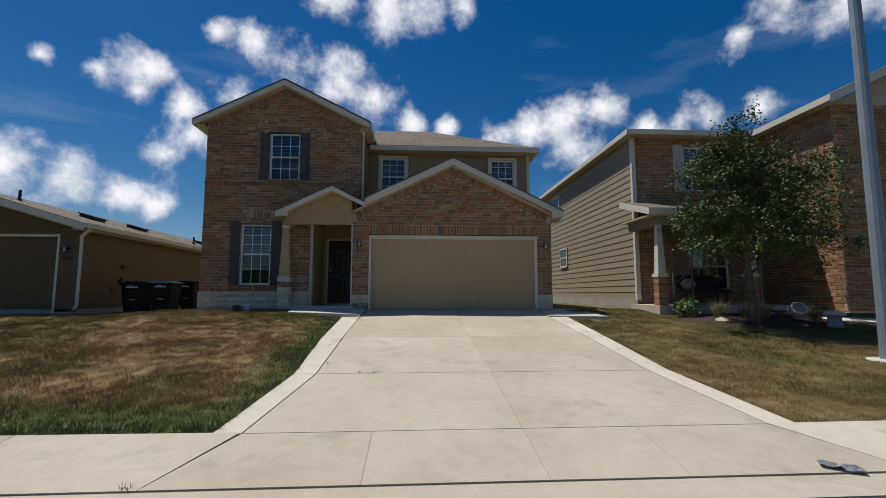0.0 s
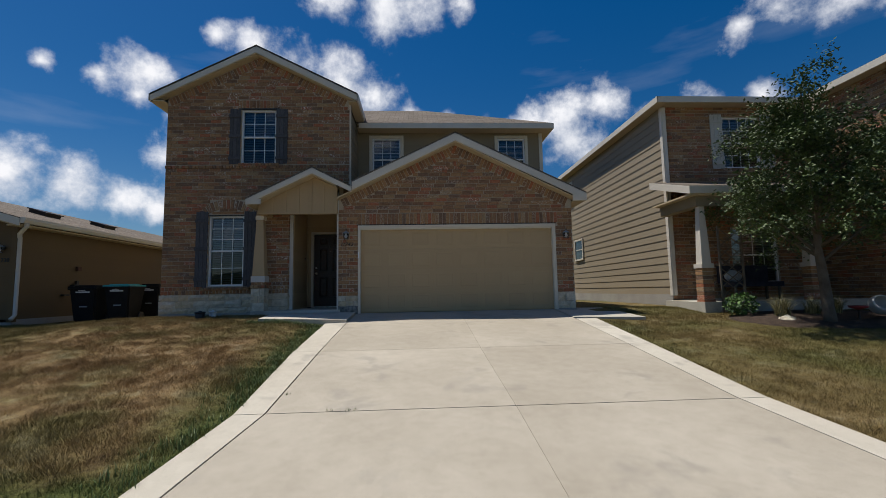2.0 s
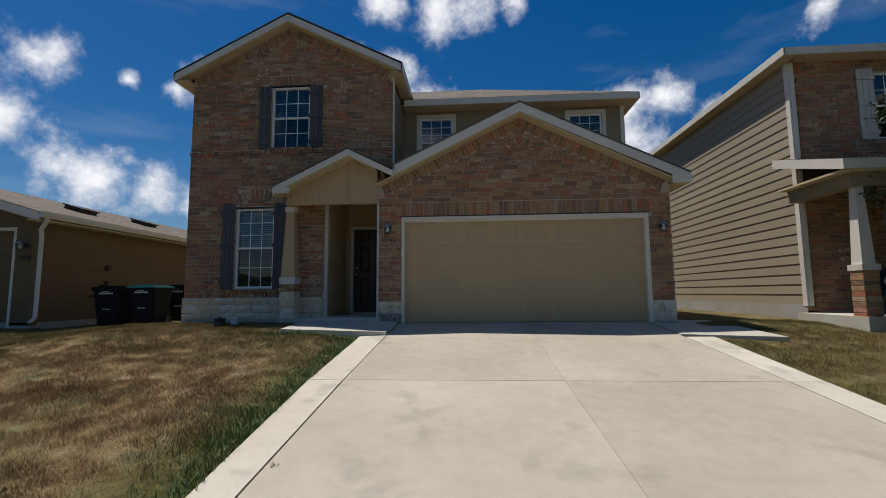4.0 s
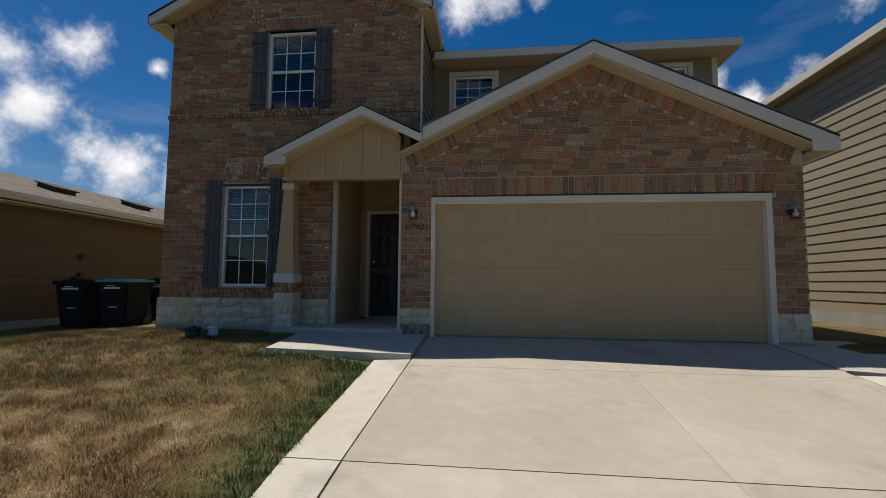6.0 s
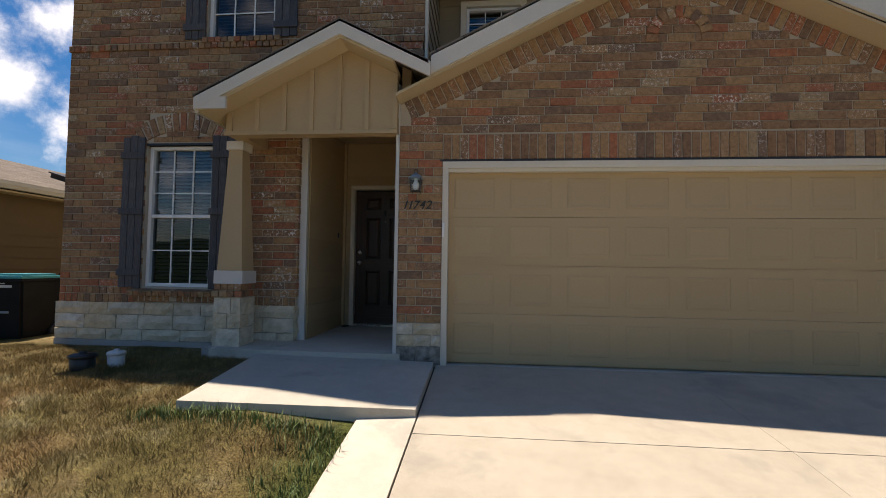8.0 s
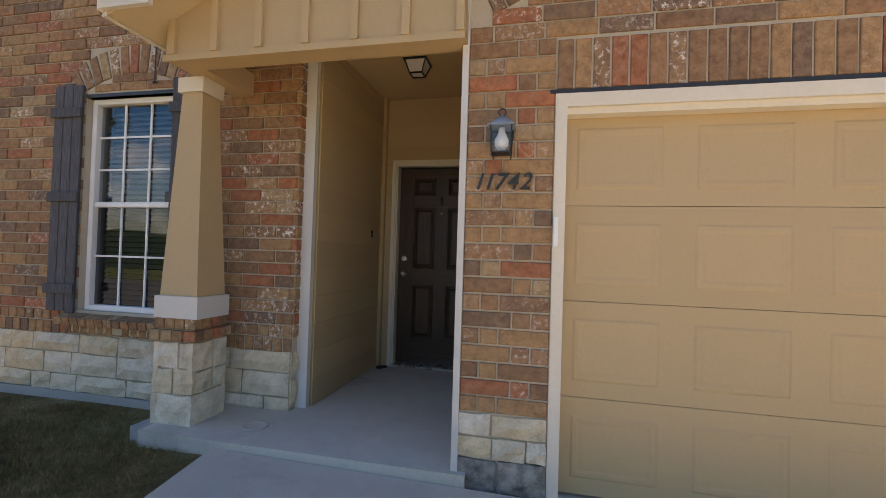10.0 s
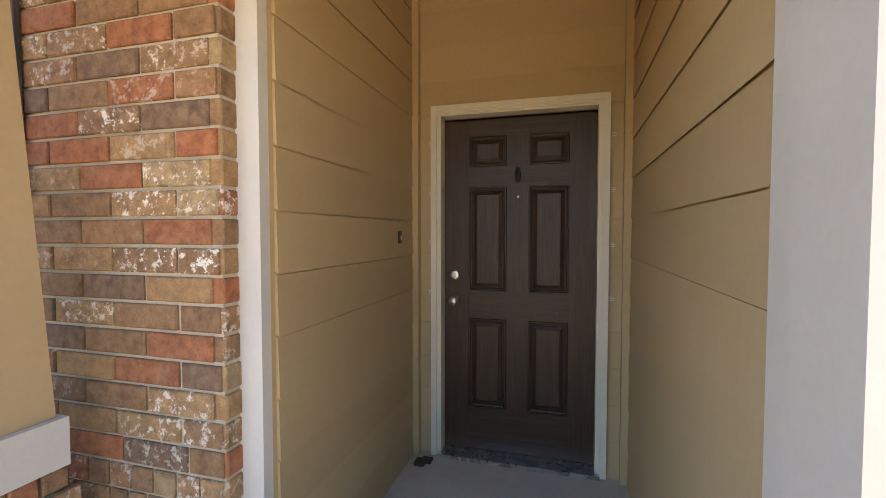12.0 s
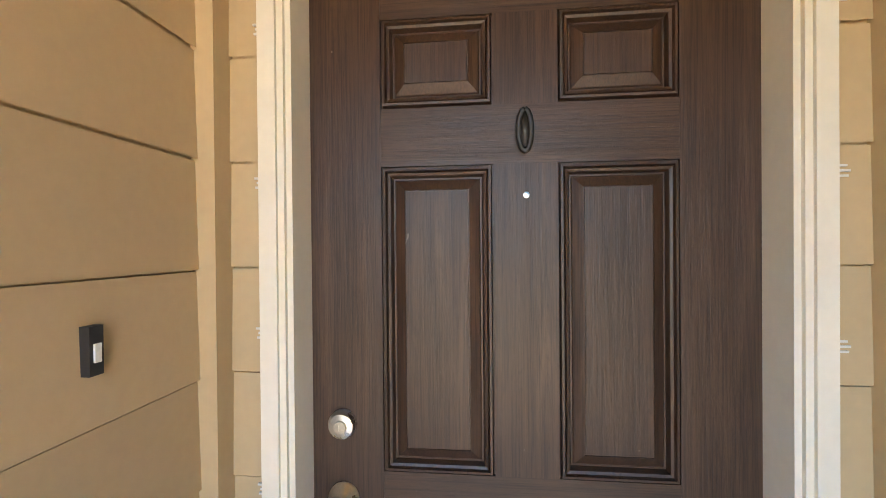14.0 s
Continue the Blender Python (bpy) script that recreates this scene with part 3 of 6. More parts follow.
for outer, inner, top in ((OUTER_L, INNER_L, 11.78), (OUTER_R, INNER_R, 11.6)):
    for a, b in ((4.93, 6.8), (6.8, 9.37), (9.37, top)):
        xs = sorted(((along(outer, a), along(outer, b)), (along(inner, a), along(inner, b))))
        flag(drive, "ribbon_slab", [(xs[0][0], a), (xs[1][0], a), (xs[1][1], b), (xs[0][1], b)], 0.1, M_CONC2, 0.008, "lighter concrete ribbon")

walkway = thing("walkway", "plain concrete slab leading to the porch", "walkway", kind="structure")
bm = bmesh.new()
slab(bm, [(-2.80, 11.50, 1.045), (-1.065, 11.74, 0.975), (-1.065, 12.94, 1.075), (-2.95, 12.94, 1.10)], 0.13)
soften(bm, 0.012, 2)
part("concrete_slab", bm, M_SLAB, walkway)
bm = bmesh.new()
slab(bm, [(4.16, 11.62, 0.925), (5.15, 11.28, 0.925), (5.2, 13.6, 1.03), (4.0, 13.6, 1.05), (3.80, 13.0, 1.04), (3.78, 11.72, 0.93)], 0.1)
soften(bm, 0.01, 2)
part("side_pad", bm, M_SLAB, walkway)

# ---- brick and stone laying ----
COURSE, LONG = 0.091, 0.270
brick_cache = {}
rng = random.Random(7)


def brick_shape(w, h, depth=0.06, c=0.0045):
    x, z = w / 2, h / 2
    vs = [(sx * (x - c), 0, sz * (z - c)) for sx, sz in ((-1, -1), (1, -1), (1, 1), (-1, 1))]
    vs += [(sx * x, c, sz * z) for sx, sz in ((-1, -1), (1, -1), (1, 1), (-1, 1))]
    vs += [(sx * x, depth, sz * z) for sx, sz in ((-1, -1), (1, -1), (1, 1), (-1, 1))]
    fs = [(0, 1, 2, 3)]
    for o in (0, 4):
        for i in range(4):
            j = (i + 1) % 4
            fs.append((o + i, o + i + 4, o + j + 4, o + j))
    return vs, fs


def brick_mesh(w, h):
    key = (round(w, 2), round(h, 3))
    if key not in brick_cache:
        vs, fs = brick_shape(*key)
        me = bpy.data.meshes.new("brick")
        me.from_pydata(vs, [], fs)
        me.materials.append(M_BRICK)
        brick_cache[key] = me
    return brick_cache[key]


def courses(spans, z0, z1, phase=0, height=COURSE):
    """Running bond: (x, z, width, height, turn) of each brick inside spans(z)."""
    out, i, z = [], phase, z0
    while z + height * 0.6 < z1:
        for a, b in spans(z + height / 2):
            x = a - (LONG / 2 if i % 2 else 0) * (1 if b - a > 0.3 else 0)
            while x < b - 0.02:
                p, q = max(a, x), min(b, x + LONG)
                if q - p > 0.035:
                    out.append(((p + q) / 2, z + height / 2, q - p - 0.011, height - 0.011, 0.0))
                x += LONG
        z += height
        i += 1
    return out


def soldiers(x0, x1, zc, tall=0.19, pitch=0.088):
    n = max(1, round((x1 - x0) / pitch))
    p = (x1 - x0) / n
    return [(x0 + p * (i + 0.5), zc, tall, p - 0.011, 90.0) for i in range(n)]


def lay(parent, bricks, m, near, proud=0.0):
    """Near bricks become parts; the rest one joined mesh."""
    vs, fs = [], []
    for x, z, w, h, turn in bricks:
        out = proud + rng.uniform(-0.0025, 0.0025)
        t = m @ Matrix.Translation((x, -out, z)) @ Matrix.Rotation(radians(turn + rng.uniform(-0.4, 0.4)), 4, "Y")
        if near(x, z):
            ob = new("brick", brick_mesh(w, h))
            ob.parent = parent
            ob.matrix_basis = t
        else:
            v, f = brick_shape(w, h)
            o = len(vs)
            vs += [tuple(t @ Vector(p)) for p in v]
            fs += [tuple(i + o for i in q) for q in f]
    if vs:
        me = bpy.data.meshes.new("bricks")
        me.from_pydata(vs, [], fs)
        me.materials.append(M_BRICKS)
        tagged(hold(new("bricks", me), parent), kind="stuff")


def stone_mesh(w, h, d, seed):
    b = bmesh.new()
    nx, nz = max(2, int(w / 0.09)), max(2, int(h / 0.09))
    r = random.Random(seed)
    grid = {}
    for i in range(nx + 1):
        for j in range(nz + 1):
            x, z = -w / 2 + w * i / nx, -h / 2 + h * j / nz
            rim = i in (0, nx) or j in (0, nz)
            grid[i, j] = b.verts.new((x + r.uniform(-0.006, 0.006), 0.012 if rim else -r.uniform(0.0, 0.018), z + r.uniform(-0.006, 0.006)))
    for i in range(nx):
        for j in range(nz):
            b.faces.new((grid[i, j], grid[i + 1, j], grid[i + 1, j + 1], grid[i, j + 1]))
    rim = [grid[i, 0] for i in range(nx + 1)] + [grid[nx, j] for j in range(1, nz + 1)] + [grid[i, nz] for i in range(nx - 1, -1, -1)] + [grid[0, j] for j in range(nz - 1, 0, -1)]
    backs = [b.verts.new((v.co.x, d, v.co.z)) for v in rim]
    for i in range(len(rim)):
        j = (i + 1) % len(rim)
        b.faces.new((rim[j], rim[i], backs[i], backs[j]))
    b.faces.new(backs)
    return meshed("stone", b, M_STONE)


def lay_stones(parent, x0, x1, z0, z1, rows, m, seed, mat=None, widths=(0.2, 0.5)):
    r = random.Random(seed)
    zs = [z0]
    for i in range(rows - 1):
        zs.append(z0 + (z1 - z0) * (i + 1 + r.uniform(-0.2, 0.2)) / rows)
    zs.append(z1)
    for a, b in zip(zs, zs[1:]):
        x = x0
        while x < x1 - 0.01:
            w = min(r.uniform(*widths), x1 - x)
            if x1 - x - w < 0.1:
                w = x1 - x
            me = stone_mesh(w - 0.010, b - a - 0.010, 0.05, r.random())
            if mat:
                me.materials[0] = mat
            ob = new("stone", me)
            ob.parent = parent
            ob.matrix_basis = m @ Matrix.Translation((x + w / 2, 0, (a + b) / 2))
            x += w


def panelled(bm, x0, x1, z0, z1, y0, y1, holes=()):
    """A wall with rectangular openings right through it."""
    xs = sorted({x0, x1, *[h[0] for h in holes], *[h[1] for h in holes]})
    zs = sorted({z0, z1, *[h[2] for h in holes], *[h[3] for h in holes]})
    for a, b in zip(xs, xs[1:]):
        for c, d in zip(zs, zs[1:]):
            if not any(h[0] <= (a + b) / 2 <= h[1] and h[2] <= (c + d) / 2 <= h[3] for h in holes):
                box(bm, a, b, y0, y1, c, d)


def facing(x, y, deg):
    """Wall plane: local x along the wall, local -y outwards."""
    return pose(x, y, 0, 0, 0, deg)


plank_cache = {}


def planks(parent, x0, x1, z0, z1, m, mat, pitch=0.21, start=None, skip=None, name="plank", lip=0.0185, slot=0.0):
    """Lap boards, each its own piece; start: a height at which a lower edge lies."""
    start = z0 if start is None else start
    z = start - pitch * math.ceil((start - z0) / pitch - 1e-6)
    while z < z1 - 0.01:
        a, b = max(z, z0), min(z + pitch + 0.015, z1)
        spans = [(x0, x1)] if skip is None else skip(a, b)
        for p, q in spans:
            key = (round(q - p, 3), round(b - a, 3), mat.name, lip, slot)
            if key not in plank_cache:
                bm_ = bmesh.new()
                w, h = q - p, b - a
                prism_pts = [(-lip, 0), (-lip, 0.003), (-0.004, h), (0.0, h), (-0.001, 0.009)]
                if slot:
                    # the face stops short of the next board's butt and leaves an open slot under it
                    e = h - 0.015 - slot
                    prism_pts = [(-lip, 0), (-lip, 0.003), (-0.009, e), (-0.0015, e + 0.001), (-0.0015, h), (0.0, h), (-0.001, 0.009)]
                u = [bm_.verts.new((0, y, zz)) for y, zz in prism_pts]
                v = [bm_.verts.new((w, y, zz)) for y, zz in prism_pts]
                bm_.faces.new(u)
                bm_.faces.new(v[::-1])
                for i in range(len(u)):
                    j = (i + 1) % len(u)
                    bm_.faces.new((u[j], u[i], v[i], v[j]))
                plank_cache[key] = meshed(name, bm_, mat)
            ob = new(name, plank_cache[key])
            ob.parent = parent
            ob.matrix_basis = m @ Matrix.Translation((p, 0, a))
        z += pitch


def window(house, x0, x1, z0, z1, m, top_rows, low_rows, cols=3, trim=None, split=0.5, label="white vinyl sash window with blinds"):
    """A single-hung window at the plane m: frame, muntins, panes, blind and a dark box for the room behind."""
    fw, zm = 0.045, z1 - (z1 - z0) * split
    win = quick("window", [(x0, x0 + fw, -0.012, 0.07, z0, z1)], M_VINYL, house, label, 0.005, m)
    each("frame_bar", [(x1 - fw, x1, -0.012, 0.07, z0, z1), (x0 + fw, x1 - fw, -0.012, 0.07, z1 - fw, z1), (x0 + fw, x1 - fw, -0.012, 0.07, z0, z0 + fw),
                       (x0 + fw, x1 - fw, 0.0, 0.06, zm - 0.022, zm + 0.022)], M_VINYL, win, "", 0.005, m)
    bars = []
    for i in range(1, cols):
        x = x0 + fw + (x1 - x0 - 2 * fw) * i / cols
        bars.append((x - 0.008, x + 0.008, 0.022, 0.034, z0 + fw, zm - 0.022))
        bars.append((x - 0.008, x + 0.008, 0.022, 0.034, zm + 0.022, z1 - fw))
    for lo, hi, rows in ((z0 + fw, zm - 0.022, low_rows), (zm + 0.022, z1 - fw, top_rows)):
        for i in range(1, rows):
            z = lo + (hi - lo) * i / rows
            bars.append((x0 + fw, x1 - fw, 0.024, 0.032, z - 0.008, z + 0.008))
    each("muntin", bars, M_VINYL, win, "", 0.0, m)
    for lo, hi in ((z0 + fw, zm - 0.022), (zm + 0.022, z1 - fw)):
        b = bmesh.new()
        b.faces.new([b.verts.new(m @ Vector(q)) for q in ((x0 + fw, 0.038, lo), (x1 - fw, 0.038, lo), (x1 - fw, 0.038, hi), (x0 + fw, 0.038, hi))])
        p = part("pane", b, M_DIMSCREEN if lo < zm - 0.1 else M_GLASS, win)
        p.visible_shadow = False
    slats, z = bmesh.new(), z0 + 0.06
    while z < z1 - 0.06:
        box(slats, x0 + fw, x1 - fw, -0.026, 0.026, -0.0012, 0.0012, m @ Matrix.Translation((0, 0.115, z)) @ Matrix.Rotation(radians(38), 4, "X"))
        z += 0.045
    part("blind", slats, M_BLIND, win, "pale horizontal blind slats")
    # added box closes the opening; its dark colour stands for the room's shade
    quick("dark_room_box", [(x0 - 0.1, x1 + 0.1, 1.2, 1.25, z0 - 0.1, z1 + 0.1), (x0 - 0.14, x0 - 0.1, 0.16, 1.25, z0 - 0.1, z1 + 0.1), (x1 + 0.1, x1 + 0.14, 0.16, 1.25, z0 - 0.1, z1 + 0.1),
                          (x0 - 0.14, x1 + 0.14, 0.16, 1.25, z0 - 0.14, z0 - 0.1), (x0 - 0.14, x1 + 0.14, 0.16, 1.25, z1 + 0.1, z1 + 0.14)], M_ROOMDARK, win, "", 0.0, m)
    if trim:
        t = 0.09
        each("window_trim", [(x0 - t, x0, -0.055, 0.02, z0 - t, z1 + t), (x1, x1 + t, -0.055, 0.02, z0 - t, z1 + t), (x0, x1, -0.055, 0.02, z1, z1 + t), (x0, x1, -0.055, 0.02, z0 - t, z0)], trim, win, "", 0.004, m)
    return win


def shutter(house, x0, x1, z0, z1, m, mat, label):
    n, w = 3, (x1 - x0) / 3
    base = None
    zs = [z0 + (z1 - z0) * f for f in (0.1, 0.5, 0.87)]
    for i in range(n):
        b = bmesh.new()
        box(b, x0 + w * i + 0.003, x0 + w * (i + 1) - 0.003, -0.025, -0.003, z0 + rng.uniform(-0.01, 0.01), z1 + rng.uniform(-0.02, 0.01), m)
        soften(b, 0.003)
        if base is None:
            base = part("shutter", b, mat, house, label)
        else:
            part("board", b, mat, base)
    for z in zs:
        quick("batten", [(x0 - 0.012, x1 + 0.012, -0.048, -0.025, z - 0.04, z + 0.04)], mat, base, "", 0.003, m)
    return base


def roof_plane(name, quad, thick, house, label=""):
    """A sloping roof deck, its shingles laid out in metres."""
    b = bmesh.new()
    slab(b, quad, thick)
    uv = b.loops.layers.uv.new("uv")
    p = [Vector(q) for q in quad]
    u = (p[1] - p[0]).normalized()
    nrm = (p[1] - p[0]).cross(p[2] - p[0]).normalized()
    v = nrm.cross(u)
    for f in b.faces:
        for l in f.loops:
            l[uv].uv = ((l.vert.co - p[0]).dot(u), (l.vert.co - p[0]).dot(v))
    return part(name, b, M_ROOF, house, label)


def rake_board(house, x0, z0, x1, z1, y, deep=0.19, thick=0.035, mat=None, name="fascia"):
    """A sloping fascia board whose top edge runs from (x0, z0) to (x1, z1)."""
    b = bmesh.new()
    prism(b, [(x0, z0), (x1, z1), (x1, z1 - deep), (x0, z0 - deep)], y, y + thick)
    return part(name, b, mat or M_FASCIA, house)


# ---- the brick house ----
house = thing("house", "two-storey brown brick house with stone base, tan siding and gabled porch", "house", (-0.8, 14, 1.0))
ID = facing(0, 13.54, 0)
XL, XR, YM = -5.90, -1.29, 13.54
PK, PKZ = -3.62, 7.73


def main_top(x):
    return PKZ - 0.5 * abs(x - PK)


LOW_WIN, UP_WIN = (-4.79, -3.92, 1.755, 3.525), (-4.055, -3.17, 4.865, 6.31)
bm = bmesh.new()
panelled(bm, XL, XR, 1.08, 6.4, YM + 0.012, YM + 0.25, (LOW_WIN, UP_WIN, (-2.81, XR, 1.08, 3.9)))
prism(bm, [(XL, 6.4), (XR, 6.4), (XR, main_top(XR)), (PK, PKZ), (XL, main_top(XL))], YM + 0.012, YM + 0.25)
box(bm, XL, XL + 0.2, YM + 0.25, 22, 1.08, 6.4)
(XR - 0.2, XR, YM + 0.25, 15.1, 3.9, 6.4)
brick_wall = part("brick_wall", bm, M_MORTAR, house, "brown blended brick front wall with pale mortar")
quick("foundation", [(XL - 0.02, -2.66, YM - 0.02, YM + 0.25, 0.7, 1.09)], M_FOUND, house, "grey concrete foundation", 0.01)


def main_spans(z):
    lo, hi = XL, XR
    if z > 5.9:
        d = (main_top(PK) - 0.24 - z) / 0.5
        if d <= 0.06:
            return []
        lo, hi = max(lo, PK - d), min(hi, PK + d)
    cut = []
    if 1.75 < z < 3.56:
        cut.append((LOW_WIN[0], LOW_WIN[1]))
    elif 3.56 <= z < 3.97:
        h = 0.62 - 0.22 * max(0, z - 3.7) / 0.25
        cut.append((-4.32 - h, -4.32 + h))
    if 4.87 < z < 6.34:
        cut.append((UP_WIN[0], UP_WIN[1]))
    elif 6.34 <= z < 6.56:
        cut.append((-4.12, -3.07))
    if z < 3.85:
        hi = min(hi, -2.81)
    if 1.58 < z < 1.80:
        cut.append((-4.88, -3.76))
    if 4.74 < z < 4.83:
        return []
    out, a = [], lo
    for p, q in sorted(cut):
        if p > a:
            out.append((a, min(p, hi)))
        a = max(a, q)
    if a < hi:
        out.append((a, hi))
    return out


field = courses(main_spans, 1.751, 7.5)
field += soldiers(XL, -4.88, 1.705, 0.082, 0.095) + soldiers(-3.76, -2.81, 1.705, 0.082, 0.095)
field += soldiers(XL, -4.88, 1.605, 0.10, 0.082) + soldiers(-3.76, -2.81, 1.605, 0.10, 0.082)
field += soldiers(-4.12, -3.07, 6.45, 0.20)
for i in range(13):
    a = radians(-31 + 62 * i / 12)
    field.append((-4.32 + 1.10 * math.sin(a), 2.72 + 1.10 * math.cos(a), 0.23, 0.078, 90 + math.degrees(a)))
field += [(-4.32 + 0.262 * k, 3.60, 0.254, 0.062, 0) for k in (-1, 0, 1)] + [(-4.43, 3.668, 0.21, 0.062, 0), (-4.21, 3.668, 0.21, 0.062, 0)]
for s in (-1, 1):
    ang = math.degrees(math.atan(0.5))
    L = math.hypot(2.32, 1.16)
    n = int(L / 0.084)
    for i in range(n):
        d = 2.28 * (i + 0.5) / n
        x = PK + s * d
        field.append((x + s * -0.045, main_top(x) - 0.11, 0.20, 0.073, 90 + s * ang))
lay(brick_wall, field, ID, lambda x, z: x > -3.42 and z < 3.85)
lay(brick_wall, soldiers(XL - 0.01, XR, 4.785, 0.075, 0.254 / 3), ID, lambda x, z: False, 0.022)
lay(brick_wall, soldiers(-4.10, -3.08, 4.845, 0.065, 0.085), ID, lambda x, z: False, 0.035)
# sloping rowlock sill under the lower window
sill = quick("window_sill", [(-4.86, -3.78, YM - 0.01, YM + 0.1, 1.58, 1.66)], M_MORTAR, house)
bm = bmesh.new()
box(bm, -0.036, 0.036, -0.10, 0.08, -0.03, 0.03)
soften(bm, 0.005)
row_brick = meshed("brick", bm, M_BRICK)
for i in range(14):
    ob = new("brick", row_brick)
    ob.parent = sill
    ob.matrix_basis = pose(-4.86 + 0.083 * i, YM, 1.70, 12, 0, 0)
lay(sill, soldiers(-4.90, -3.74, 1.615, 0.085, 0.083), facing(0, YM - 0.012, 0), lambda x, z: True)
lay_stones(brick_wall, XL - 0.03, -2.815, 1.09, 1.56, 3, facing(0, YM - 0.02, 0), 3)
# return of the brick and stone at the porch mouth
lay(brick_wall, courses(lambda z: [(0, 0.085)], 1.66, 3.96), facing(-2.803, YM + 0.004, 90), lambda x, z: True)
lay_stones(brick_wall, 0, 0.10, 1.15, 1.56, 2, facing(-2.795, YM, 90), 5)

window(house, *LOW_WIN, facing(0, YM + 0.07, 0), 3, 2, label="tall white vinyl sash window with half-open blinds")
window(house, *UP_WIN, facing(0, YM + 0.07, 0), 2, 2)
each("lintel", [(LOW_WIN[0] - 0.1, LOW_WIN[1] + 0.1, YM + 0.005, YM + 0.07, 3.525, 3.552), (UP_WIN[0] - 0.1, UP_WIN[1] + 0.1, YM + 0.005, YM + 0.07, 6.31, 6.34)], M_BLACK, house, "dark steel lintel")
SH = "weathered dark grey board-and-batten wooden shutter"
shutter(house, -5.09, -4.80, 1.74, 3.64, facing(0, YM, 0), M_SHUT, SH)
shutter(house, -3.91, -3.62, 1.74, 3.64, facing(0, YM, 0), M_SHUT, SH)
shutter(house, -4.33, -4.06, 4.86, 6.31, facing(0, YM, 0), M_SHUT, SH)
shutter(house, -3.16, -2.87, 4.86, 6.31, facing(0, YM, 0), M_SHUT, SH)

# main gable roof
RY = 13.32
roof_plane("roof", [(-6.24, RY, 6.64), (-3.64, RY, 7.95), (-3.64, 19, 7.95), (-6.24, 19, 6.64)][::-1], 0.05, house, "brown-grey asphalt shingle roof")
roof_plane("roof", [(-3.64, RY, 7.95), (-1.05, RY, 6.66), (-1.05, 15.2, 6.66), (-3.64, 19, 7.95)][::-1], 0.05, house)
rake_board(house, -6.24, 6.625, -3.64, 7.93, RY)
rake_board(house, -3.64, 7.93, -1.05, 6.645, RY)
for tip in (-6.22, -1.07):
    bm = bmesh.new()
    prism(bm, [(tip, 6.46), (-3.64, 7.75), (-3.64, 7.72), (tip, 6.43)], RY + 0.036, YM + 0.02)
    part("soffit", bm, M_SOFFIT, house)
each("soffit", [(-6.22, XL, RY + 0.036, 19, 6.44, 6.47), (XR, -1.07, RY + 0.036, 14.98, 6.44, 6.47)], M_SOFFIT, house)
each("fascia", [(-6.26, -6.225, RY, 19, 6.45, 6.63), (-1.07, -1.035, RY, 14.72, 6.46, 6.645)], M_FASCIA, house)
each("corner_board", [(XR - 0.02, XR + 0.03, YM + 0.012, YM + 0.11, 3.95, 6.45)], M_CREAM, house)
side = quick("siding_wall", [(XR - 0.05, XR - 0.002, YM + 0.1, 15.09, 3.9, 6.36)], M_TANUP, house, "taupe lap siding")
planks(side, 0.11, 1.55, 4.0, 6.36, facing(XR, YM, 90), M_TANUP, 0.21)

# upper rear wing
bm = bmesh.new()
WA, WB = (-0.86, -0.03, 4.80, 6.07), (2.88, 3.70, 4.80, 6.07)
panelled(bm, XR, 4.20, 3.6, 6.3, 15.10, 15.29, (WA, WB))
box(bm, 4.01, 4.20, 15.29, 22, 1.1, 6.3)
rear = part("siding_wall", bm, M_TANUP, house, "taupe lap siding on the upper wing")


def rear_spans(a, b):
    if b > WA[2] and a < WA[3]:
        return [(XR, WA[0]), (WA[1], WB[0]), (WB[1], 4.19)]
    return [(XR, 4.19)]


planks(rear, XR, 4.19, 4.0, 6.28, facing(0, 15.10, 0), M_TANUP, 0.21, skip=rear_spans)
window(house, *WA, facing(0, 15.11, 0), 3, 2, trim=M_CREAM)
window(house, *WB, facing(0, 15.11, 0), 3, 2, trim=M_CREAM)
each("corner_board", [(4.14, 4.24, 15.07, 15.13, 3.9, 6.27)], M_CREAM, house)
EV = 14.66
roof_plane("roof", [(-1.30, EV, 6.40), (4.47, EV, 6.40), (0.80, 17.5, 7.95), (-3.6, 17.5, 7.95)], 0.05, house)
roof_plane("roof", [(4.47, EV, 6.40), (4.47, 20.7, 6.40), (0.80, 17.5, 7.95)], 0.05, house)
roof_plane("roof", [(4.47, 20.7, 6.40), (-6.1, 20.7, 6.40), (-3.6, 17.5, 7.95), (0.80, 17.5, 7.95)], 0.05, house)
each("fascia", [(-1.2, 4.48, EV - 0.03, EV, 6.23, 6.38), (4.45, 4.48, EV, 20.7, 6.23, 6.38)], M_FASCIA, house)
each("soffit", [(-1.25, 4.45, EV, 15.11, 6.24, 6.27), (4.20, 4.45, 15.11, 20.7, 6.24, 6.27)], M_SOFFIT, house)

# garage wing
GL, GR, GY = -1.47, 4.30, 13.0
GP, GPZ, GS = 1.40, 5.19, 0.484
DOOR_G = (-1.0, 3.87, 1.0, 3.16)


def gar_top(x):
    return GPZ - GS * abs(x - GP)


bm = bmesh.new()
panelled(bm, GL, GR, 1.02, 3.68, GY + 0.012, GY + 0.25, (DOOR_G,))
prism(bm, [(GL, 3.68), (GR, 3.68), (GR, gar_top(GR)), (GP, GPZ), (GL, gar_top(GL))], GY + 0.012, GY + 0.25)
box(bm, GR - 0.2, GR - 0.012, GY + 0.25, 15.5, 1.02, 3.68)
gar_wall = part("brick_wall", bm, M_MORTAR, house, "brown blended brick garage gable with pale mortar")


